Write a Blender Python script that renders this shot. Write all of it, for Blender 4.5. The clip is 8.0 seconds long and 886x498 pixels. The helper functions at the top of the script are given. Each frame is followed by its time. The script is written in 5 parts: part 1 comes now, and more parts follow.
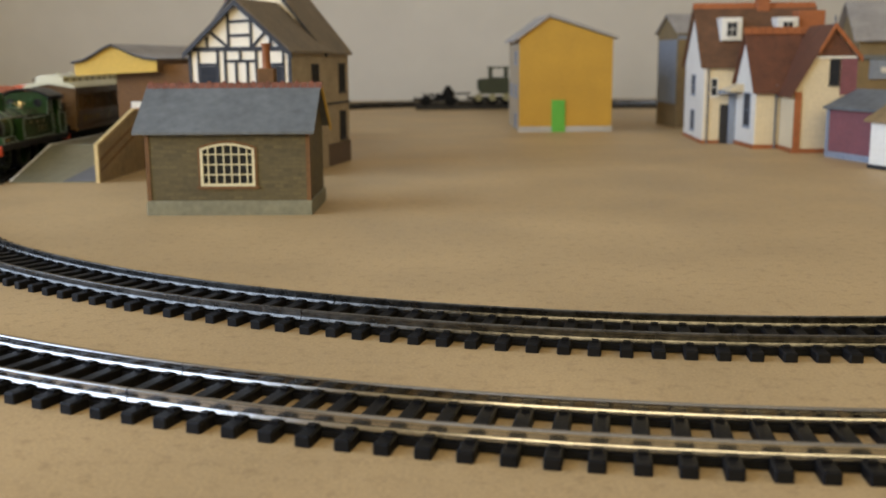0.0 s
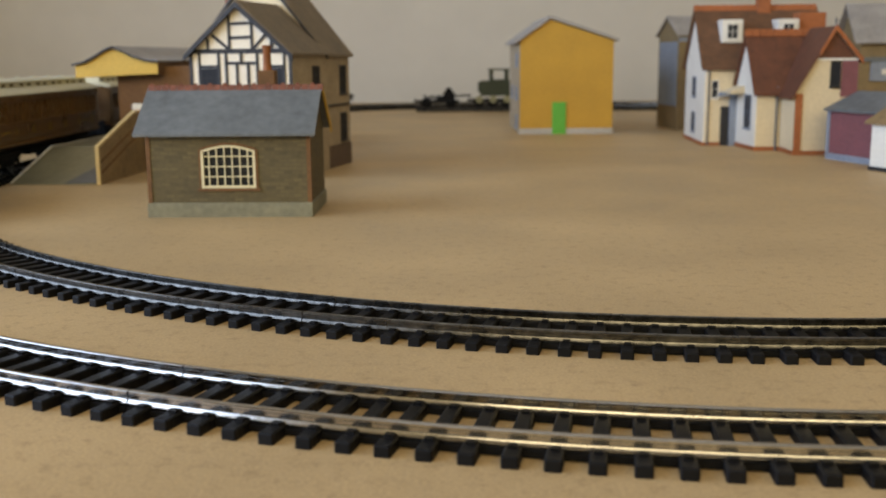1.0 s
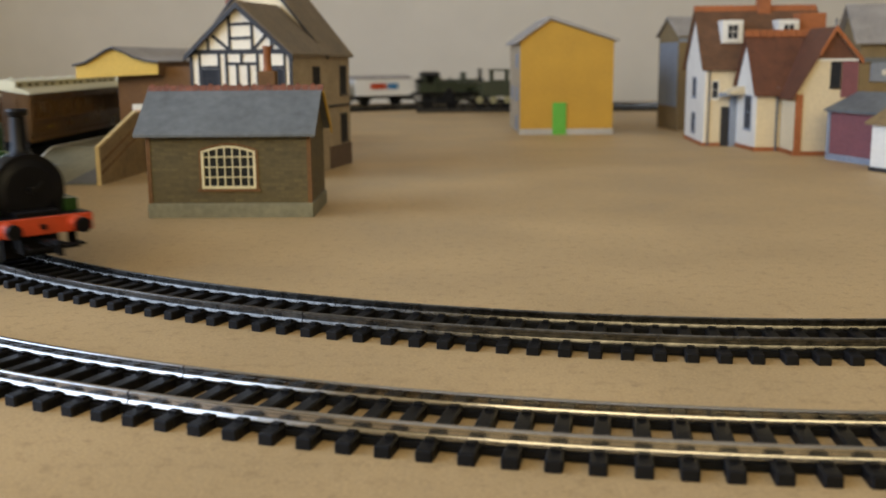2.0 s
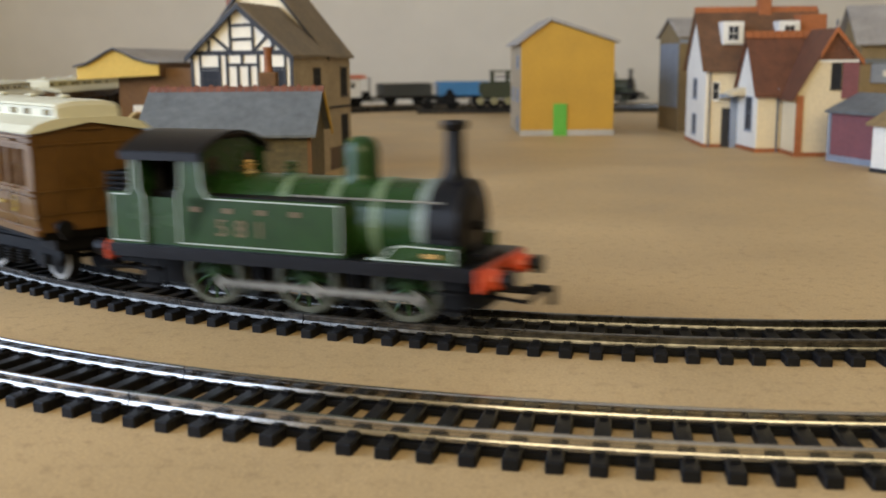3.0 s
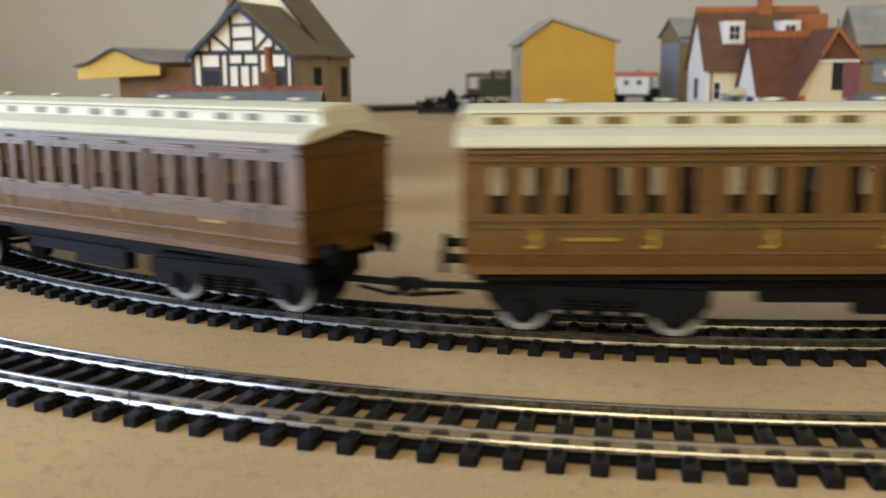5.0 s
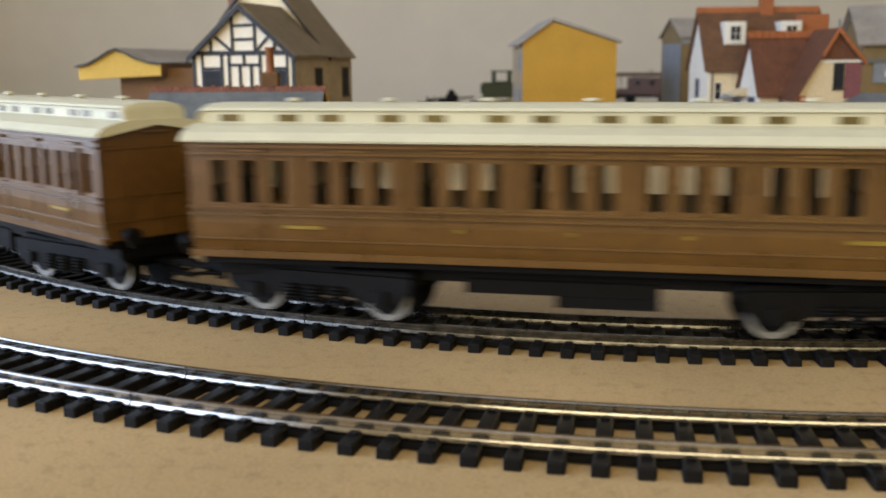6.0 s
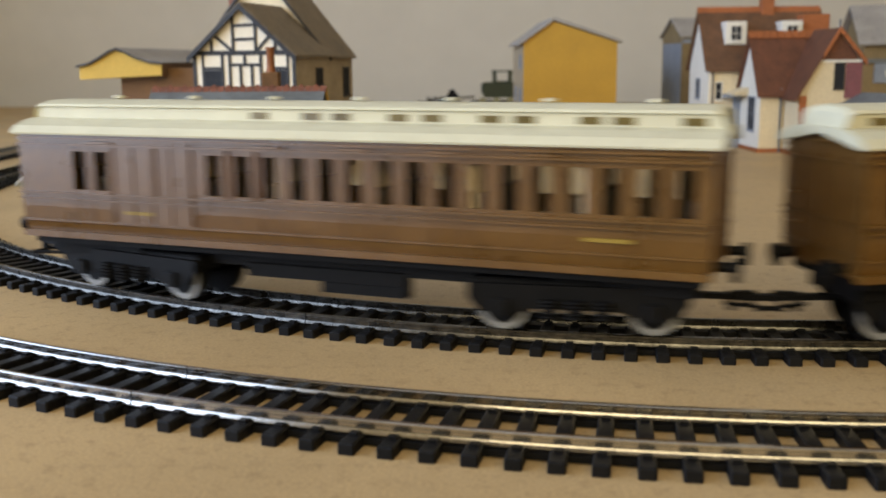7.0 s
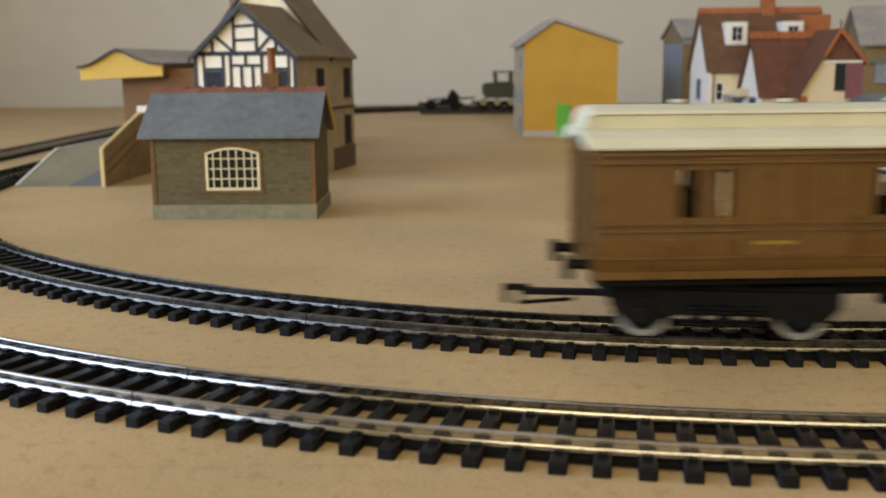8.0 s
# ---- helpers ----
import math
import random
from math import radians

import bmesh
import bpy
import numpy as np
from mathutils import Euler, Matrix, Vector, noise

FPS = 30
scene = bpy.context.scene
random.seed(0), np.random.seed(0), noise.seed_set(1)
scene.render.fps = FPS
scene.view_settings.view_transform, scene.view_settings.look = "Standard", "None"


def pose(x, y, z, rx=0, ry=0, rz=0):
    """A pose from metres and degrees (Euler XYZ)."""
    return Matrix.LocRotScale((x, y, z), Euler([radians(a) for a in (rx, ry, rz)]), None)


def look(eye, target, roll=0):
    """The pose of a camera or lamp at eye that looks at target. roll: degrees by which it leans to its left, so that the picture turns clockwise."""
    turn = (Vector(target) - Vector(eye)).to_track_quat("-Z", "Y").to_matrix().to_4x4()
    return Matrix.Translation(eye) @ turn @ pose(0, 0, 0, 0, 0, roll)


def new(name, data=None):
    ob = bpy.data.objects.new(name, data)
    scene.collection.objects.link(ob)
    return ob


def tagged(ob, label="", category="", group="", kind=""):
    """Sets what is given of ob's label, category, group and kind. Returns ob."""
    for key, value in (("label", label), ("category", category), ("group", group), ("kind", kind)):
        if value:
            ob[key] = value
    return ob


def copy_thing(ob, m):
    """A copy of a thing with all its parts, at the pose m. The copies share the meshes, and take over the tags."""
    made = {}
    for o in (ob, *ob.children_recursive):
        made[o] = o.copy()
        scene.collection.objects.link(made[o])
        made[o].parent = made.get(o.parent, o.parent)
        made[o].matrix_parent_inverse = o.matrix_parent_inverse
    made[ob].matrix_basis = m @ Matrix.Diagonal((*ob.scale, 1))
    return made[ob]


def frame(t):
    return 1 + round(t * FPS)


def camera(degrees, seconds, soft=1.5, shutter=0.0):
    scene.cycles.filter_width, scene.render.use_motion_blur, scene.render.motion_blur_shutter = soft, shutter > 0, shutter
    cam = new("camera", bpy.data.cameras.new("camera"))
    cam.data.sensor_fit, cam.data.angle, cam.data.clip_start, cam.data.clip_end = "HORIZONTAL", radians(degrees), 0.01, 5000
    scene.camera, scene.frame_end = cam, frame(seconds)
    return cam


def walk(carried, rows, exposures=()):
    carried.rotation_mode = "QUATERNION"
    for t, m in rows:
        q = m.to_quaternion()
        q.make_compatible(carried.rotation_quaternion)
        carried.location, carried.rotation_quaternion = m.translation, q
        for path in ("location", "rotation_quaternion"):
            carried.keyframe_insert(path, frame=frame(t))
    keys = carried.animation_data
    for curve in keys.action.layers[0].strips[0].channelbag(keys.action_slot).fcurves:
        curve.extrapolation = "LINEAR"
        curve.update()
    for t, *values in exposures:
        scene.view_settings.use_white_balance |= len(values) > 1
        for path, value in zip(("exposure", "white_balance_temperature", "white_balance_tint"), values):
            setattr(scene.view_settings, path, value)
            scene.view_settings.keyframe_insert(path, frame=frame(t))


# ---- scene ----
EYE_H = 0.0678
LEAN = -0.443
DOWN = 10.614          # degrees below level at rest
SWAY = [(0.0, 0.040, 0.111), (0.5, 0.010, 0.050), (1.0, 0.0, 0.0), (1.5, 0.0, 0.0), (2.2, -0.025, -0.05),
        (3.0, -0.054, -0.095), (3.5, -0.054, -0.066), (4.0, -0.057, -0.064), (4.5, -0.064, -0.064), (5.2, -0.11, -0.09),
        (6.0, -0.153, -0.105), (6.5, -0.18, -0.096), (7.0, -0.19, -0.096), (7.5, -0.205, -0.15), (8.0, -0.23, -0.13)]


def camera_pose(yaw, nod):
    return pose(0, 0, EYE_H, 90 - DOWN - nod, 0, -yaw) @ pose(0, 0, 0, 0, 0, LEAN)


cam = camera(47.07, 8.0, soft=1.7, shutter=0.7)
cam.data.dof.use_dof = True
cam.data.dof.focus_distance, cam.data.dof.aperture_fstop = 0.27, 28.0
walk(cam, [(t, camera_pose(yaw, nod)) for t, yaw, nod in SWAY],
     exposures=[(0.0, -0.22, 6850, 10), (2.0, -0.22, 6850, 10), (2.8, -0.12, 6800, 10), (3.2, 0.08, 6750, 10), (3.6, 0.33, 6650, 10), (4.2, 0.12, 6600, 10), (4.7, -0.02, 6600, 10),
                (5.8, -0.13, 6750, 10), (7.0, -0.17, 6850, 10), (8.0, -0.20, 6850, 10)])


# ---- light: daylight through two windows of the room ----
world = bpy.data.worlds.new("sky")
scene.world = world
world.use_nodes = True
sky = world.node_tree.nodes.new("ShaderNodeTexSky")
sky.sky_type, sky.sun_disc = "NISHITA", False
sky.sun_elevation, sky.sun_rotation = radians(35), radians(200)
back = world.node_tree.nodes["Background"]
back.inputs["Strength"].default_value = 0.12
world.node_tree.links.new(sky.outputs["Color"], back.inputs["Color"])


def window_light(name, m, sx, sy, power, color):
    data = bpy.data.lights.new(name, "AREA")
    data.shape, data.size, data.size_y, data.energy, data.color = "RECTANGLE", sx, sy, power, color
    ob = new(name, data)
    ob.matrix_basis = m
    return ob


# a tall window in the side wall with cool sky light and a wide one behind the camera, its lamp tinted warm
window_light("window_light", look((-1.24, -0.03, 0.375), (0.0, -0.03, 0.375)), 1.54, 1.43, 50.0, (0.56, 0.71, 1.0))
window_light("window_light", look((0.12, -1.69, 1.00), (0.06, 0.5, 0.0)), 2.1, 0.85, 28.5, (1.0, 0.81, 0.41))


# ---- materials ----
def material(name, color, rough=0.6, metal=0.0, vary=0.12, grain=400.0, patch=30.0, bump=0.1, spec=0.5, coat=0.0, island=0.0, tint=None, uneven=0.1):
    """A worn surface: two scales of noise on the colour, fine relief, uneven gloss."""
    m = bpy.data.materials.new(name)
    m.use_nodes = True
    n, l = m.node_tree.nodes, m.node_tree.links
    b = n["Principled BSDF"]
    tc = n.new("ShaderNodeTexCoord")
    fine, wide = n.new("ShaderNodeTexNoise"), n.new("ShaderNodeTexNoise")
    for tex, s, d in ((fine, grain, 5.0), (wide, patch, 3.0)):
        tex.inputs["Scale"].default_value, tex.inputs["Detail"].default_value = s, d
        l.new(tc.outputs["Object"], tex.inputs["Vector"])
    add = n.new("ShaderNodeMath")
    add.operation = "ADD"
    l.new(fine.outputs["Fac"], add.inputs[0])
    l.new(wide.outputs["Fac"], add.inputs[1])
    ramp = n.new("ShaderNodeMapRange")
    ramp.inputs["From Min"].default_value, ramp.inputs["From Max"].default_value = 0.65, 1.35
    l.new(add.outputs[0], ramp.inputs["Value"])
    mix = n.new("ShaderNodeMix")
    mix.data_type = "RGBA"
    dark = tint or tuple(c * (1 - 2 * vary) for c in color)
    mix.inputs["A"].default_value = (*dark, 1)
    mix.inputs["B"].default_value = (*[min(1, c * (1 + vary)) for c in color], 1)
    l.new(ramp.outputs["Result"], mix.inputs["Factor"])
    out = mix.outputs["Result"]
    if island:
        info = n.new("ShaderNodeObjectInfo")
        hs = n.new("ShaderNodeHueSaturation")
        mr = n.new("ShaderNodeMapRange")
        mr.inputs["To Min"].default_value, mr.inputs["To Max"].default_value = 1 - island, 1 + island
        l.new(info.outputs["Random"], mr.inputs["Value"])
        l.new(mr.outputs["Result"], hs.inputs["Value"])
        l.new(out, hs.inputs["Color"])
        out = hs.outputs["Color"]
    l.new(out, b.inputs["Base Color"])
    rr = n.new("ShaderNodeMapRange")
    rr.inputs["To Min"].default_value, rr.inputs["To Max"].default_value = max(0.02, rough - uneven), min(1, rough + uneven)
    l.new(wide.outputs["Fac"], rr.inputs["Value"])
    l.new(rr.outputs["Result"], b.inputs["Roughness"])
    b.inputs["Metallic"].default_value = metal
    b.inputs["Specular IOR Level"].default_value = spec
    b.inputs["Coat Weight"].default_value = coat
    if bump:
        bp = n.new("ShaderNodeBump")
        bp.inputs["Strength"].default_value, bp.inputs["Distance"].default_value = bump, 0.0004
        l.new(fine.outputs["Fac"], bp.inputs["Height"])
        l.new(bp.outputs["Normal"], b.inputs["Normal"])
    return m


def brickwork(name, color, mortar, length=0.003, height=0.001, vary=0.25, rough=0.75, mixed=0.55):
    """Fine printed courses for walls too small for single bricks."""
    m = material(name, color, rough, vary=vary, grain=500, patch=60)
    n, l = m.node_tree.nodes, m.node_tree.links
    b = n["Principled BSDF"]
    tc = n.new("ShaderNodeTexCoord")
    sep, com = n.new("ShaderNodeSeparateXYZ"), n.new("ShaderNodeCombineXYZ")
    l.new(tc.outputs["Object"], sep.inputs[0])
    s = n.new("ShaderNodeMath")
    l.new(sep.outputs["X"], s.inputs[0])
    l.new(sep.outputs["Y"], s.inputs[1])
    l.new(s.outputs[0], com.inputs["X"])
    l.new(sep.outputs["Z"], com.inputs["Y"])
    br = n.new("ShaderNodeTexBrick")
    br.inputs["Scale"].default_value = 1.0
    br.inputs["Brick Width"].default_value, br.inputs["Row Height"].default_value = length, height
    br.inputs["Mortar Size"].default_value = height * 0.14
    br.inputs["Color1"].default_value = (*color, 1)
    br.inputs["Color2"].default_value = (*[c * (1 - vary) for c in color], 1)
    br.inputs["Mortar"].default_value = (*mortar, 1)
    l.new(com.outputs[0], br.inputs["Vector"])
    old = b.inputs["Base Color"].links[0].from_socket
    mix = n.new("ShaderNodeMix")
    mix.data_type = "RGBA"
    mix.inputs["Factor"].default_value = mixed
    l.new(old, mix.inputs["A"])
    l.new(br.outputs["Color"], mix.inputs["B"])
    l.new(mix.outputs["Result"], b.inputs["Base Color"])
    return m


def glass(name, color=(0.9, 0.92, 0.92)):
    m = bpy.data.materials.new(name)
    m.use_nodes = True
    b = m.node_tree.nodes["Principled BSDF"]
    b.inputs["Base Color"].default_value = (*color, 1)
    b.inputs["Transmission Weight"].default_value = 1.0
    b.inputs["Roughness"].default_value = 0.03
    b.inputs["IOR"].default_value = 1.1
    return m


MDF = material("fibreboard", (0.485, 0.338, 0.168), 0.55, vary=0.14, grain=1400, patch=14, bump=0.06, spec=0.5)
n, l = MDF.node_tree.nodes, MDF.node_tree.links
fleck, place, edge, mixer = n.new("ShaderNodeTexNoise"), n.new("ShaderNodeTexCoord"), n.new("ShaderNodeMapRange"), n.new("ShaderNodeMix")
fleck.inputs["Scale"].default_value, fleck.inputs["Detail"].default_value, fleck.inputs["Roughness"].default_value = 260.0, 8.0, 0.75
edge.inputs["From Min"].default_value, edge.inputs["From Max"].default_value, edge.inputs["To Max"].default_value = 0.52, 0.72, 0.60
mixer.data_type = "RGBA"
mixer.inputs["B"].default_value = (0.20, 0.125, 0.055, 1)
l.new(place.outputs["Object"], fleck.inputs["Vector"])
l.new(fleck.outputs["Fac"], edge.inputs["Value"])
l.new(edge.outputs["Result"], mixer.inputs["Factor"])
l.new(n["Principled BSDF"].inputs["Base Color"].links[0].from_socket, mixer.inputs["A"])
l.new(mixer.outputs["Result"], n["Principled BSDF"].inputs["Base Color"])
PLASTER = material("plaster", (0.60, 0.565, 0.50), 0.9, vary=0.03, grain=25, patch=0.8, bump=0.02)
# dark brown chosen for walls out of view, to hold back bounce light
NOBOUNCE = material("unseen_dark_wall", (0.20, 0.165, 0.125), 0.8, vary=0.1, grain=120, patch=3)
CARPET = material("room_floor", (0.22, 0.18, 0.14), 0.95, vary=0.2, grain=120, patch=3)
CEILING = material("ceiling_paint", (0.8, 0.78, 0.74), 0.9, vary=0.03, grain=50, patch=2)
SLEEPER = material("black_plastic", (0.0035, 0.0035, 0.0042), 0.55, spec=0.18, vary=0.3, grain=900, patch=120, bump=0.3, island=0.3)
STEEL = material("nickel_rail", (0.42, 0.40, 0.37), 0.16, 1.0, vary=0.12, grain=900, patch=45, bump=0.05, uneven=0.03)
WORNRAIL = material("grimy_rail", (0.12, 0.115, 0.105), 0.28, 1.0, vary=0.35, grain=700, patch=160, bump=0.10)
# siding rails: shade of the rear band put into the colour, so no glare
SHADERAIL = material("shade_dark_rail", (0.05, 0.045, 0.04), 0.5, 0.6, vary=0.2)
BLACK = material("matt_black", (0.0035, 0.0035, 0.004), 0.6, spec=0.15, vary=0.3, grain=600, patch=80)
SATIN = material("satin_black", (0.004, 0.004, 0.0055), 0.4, spec=0.22, vary=0.2, grain=500, patch=80, bump=0.05)
GREEN = material("apple_green_paint", (0.0140, 0.0440, 0.0095), 0.26, vary=0.15, grain=300, patch=50, bump=0.03, spec=0.32)
DULLGREEN = material("dark_green_paint", (0.016, 0.026, 0.010), 0.45, vary=0.2, grain=300, patch=50)
BANDGREY = material("pale_grey_band", (0.17, 0.21, 0.19), 0.4, vary=0.08)
RODSTEEL = material("dull_rod_steel", (0.24, 0.235, 0.21), 0.38, 0.6, vary=0.2)
BANDGREEN = material("pale_green_band", (0.13, 0.19, 0.10), 0.35, vary=0.08)
LINING = material("white_lining", (0.40, 0.46, 0.43), 0.4, vary=0.05)
GOLD = material("gold_print", (0.15, 0.088, 0.038), 0.45, vary=0.1)
DULLYELLOW = material("dull_yellow_print", (0.25, 0.165, 0.018), 0.5, vary=0.15)
YELLOWPRINT = material("yellow_print", (0.40, 0.29, 0.025), 0.45, vary=0.1)
RED = material("red_beam", (0.50, 0.062, 0.02), 0.4, vary=0.12)
BRASS = material("brass", (0.72, 0.5, 0.2), 0.25, 1.0, vary=0.1)
PALE = material("pale_metal", (0.36, 0.36, 0.33), 0.35, 0.7, vary=0.15)
TYRE = material("dull_tyre", (0.085, 0.09, 0.065), 0.4, 0.4, vary=0.2)
RIM = material("pale_rim", (0.28, 0.285, 0.28), 0.35, 0.3, vary=0.1)
TEAK = material("teak_plastic", (0.120, 0.056, 0.0090), 0.30, vary=0.16, grain=350, patch=70, bump=0.03, tint=(0.086, 0.039, 0.0062), spec=0.8)
TEAKEND = material("teak_end", (0.100, 0.047, 0.009), 0.4, vary=0.16, grain=350, patch=70, tint=(0.072, 0.032, 0.006))
CREAM = material("cream_roof", (0.58, 0.56, 0.42), 0.45, vary=0.05, grain=300, patch=60, bump=0.03)
DARKIN = material("dark_interior", (0.02, 0.014, 0.010), 0.7, vary=0.2)
SEAT = material("tan_seat", (0.55, 0.43, 0.29), 0.7, vary=0.15)
PANE = glass("clear_pane")
# opaque tan stands in for the lit backdrop showing through clear roof lights
VIEWPANE = material("tan_view_pane", (0.15, 0.115, 0.042), 0.25, vary=0.2, bump=0)
CARDPANE = material("printed_pane", (0.022, 0.024, 0.030), 0.7, vary=0.2, bump=0, spec=0.2)
WINDOWCREAM = material("cream_window_card", (0.68, 0.63, 0.42), 0.65, vary=0.06)
GREYPLINTH = material("pale_grey_card", (0.42, 0.41, 0.40), 0.7, vary=0.1)
PLINTHBROWN = brickwork("dull_brown_plinth", (0.125, 0.082, 0.058), (0.10, 0.07, 0.05))
DARKPANE = material("dark_pane", (0.012, 0.014, 0.017), 0.12, vary=0.2, bump=0)
SLATE = material("slate_card", (0.135, 0.15, 0.16), 0.55, vary=0.18, grain=250, patch=45, bump=0.15)
STONE = brickwork("stone_print", (0.130, 0.103, 0.043), (0.090, 0.070, 0.033), 0.0040, 0.0017, vary=0.45, mixed=0.8)
PLINTH = material("grey_plinth", (0.20, 0.193, 0.130), 0.7, vary=0.15, grain=400, patch=90)
BROWNEDGE = material("brown_quoin", (0.16, 0.075, 0.022), 0.7, vary=0.2)
TERRACOTTA = material("terracotta", (0.20, 0.070, 0.040), 0.7, vary=0.3, grain=700, patch=200, bump=0.3)
POT = material("brown_clay_pot", (0.27, 0.095, 0.03), 0.65, vary=0.2)
WHITECARD = material("white_card", (0.74, 0.72, 0.66), 0.7, vary=0.06)
CREAMCARD = material("cream_card", (0.68, 0.575, 0.39), 0.7, vary=0.08)
GABLEWHITE = material("warm_white_card", (0.78, 0.71, 0.58), 0.7, vary=0.05)
TIMBER = material("black_timber", (0.014, 0.014, 0.017), 0.6, vary=0.2)
ROOFTAN = material("tan_tile_card", (0.20, 0.16, 0.115), 0.7, vary=0.18, grain=700, patch=90, bump=0.3)
WALLTAN = brickwork("tan_wall_card", (0.42, 0.34, 0.235), (0.33, 0.27, 0.18), 0.003, 0.001)
CHIMBRICK = brickwork("red_chimney_brick", (0.24, 0.085, 0.05), (0.2, 0.12, 0.08))
YELLOW = material("mustard_card", (0.50, 0.285, 0.035), 0.6, vary=0.08, grain=500, patch=40)
VALANCE = material("yellow_valance", (0.62, 0.40, 0.07), 0.6, vary=0.07)
DOORGREEN = material("green_door", (0.10, 0.42, 0.05), 0.5, vary=0.08)
GREYROOF = material("grey_roof_card", (0.34, 0.32, 0.305), 0.7, vary=0.15, grain=500, patch=60)
BROWNWALL = brickwork("brown_brick_card", (0.21, 0.105, 0.040), (0.12, 0.06, 0.03))
ROOFBROWN = material("brown_tile_card", (0.135, 0.064, 0.030), 0.7, vary=0.25, grain=800, patch=120, bump=0.3)
ROOFRED = material("red_brown_tile_card", (0.130, 0.047, 0.024), 0.7, vary=0.25, grain=800, patch=120, bump=0.3)
ORANGE = material("orange_ridge_tile", (0.35, 0.110, 0.035), 0.65, vary=0.2, grain=600)
PURPLE = brickwork("plum_brick_card", (0.23, 0.075, 0.085), (0.16, 0.09, 0.11))
OCHRE = brickwork("ochre_brick_card", (0.27, 0.19, 0.09), (0.18, 0.14, 0.08))
BLUEGREY = material("blue_grey_card", (0.25, 0.29, 0.36), 0.6, vary=0.15)
PLATFORM = material("grey_platform_card", (0.20, 0.19, 0.130), 0.32, vary=0.15, grain=300, patch=40)
PLATDARK = material("dark_grey_card", (0.13, 0.135, 0.15), 0.55, vary=0.12)
EDGECREAM = material("cream_edge_card", (0.62, 0.47, 0.22), 0.6, vary=0.08)
FENCE = material("brown_fence_card", (0.26, 0.175, 0.080), 0.65, vary=0.2, grain=300, patch=60)
BLUE = material("blue_wagon_paint", (0.045, 0.20, 0.42), 0.45, vary=0.12)
WAGONGREY = material("dark_wagon_paint", (0.045, 0.048, 0.045), 0.55, vary=0.2)
VANWHITE = material("white_van_paint", (0.74, 0.73, 0.70), 0.45, vary=0.05)
BAUXITE = material("dark_brown_paint", (0.07, 0.026, 0.014), 0.55, vary=0.2)
REDROOF = material("orange_red_roof", (0.52, 0.10, 0.03), 0.5, vary=0.1)
WHEELYELLOW = material("pale_yellow_paint", (0.26, 0.235, 0.12), 0.5, vary=0.1)


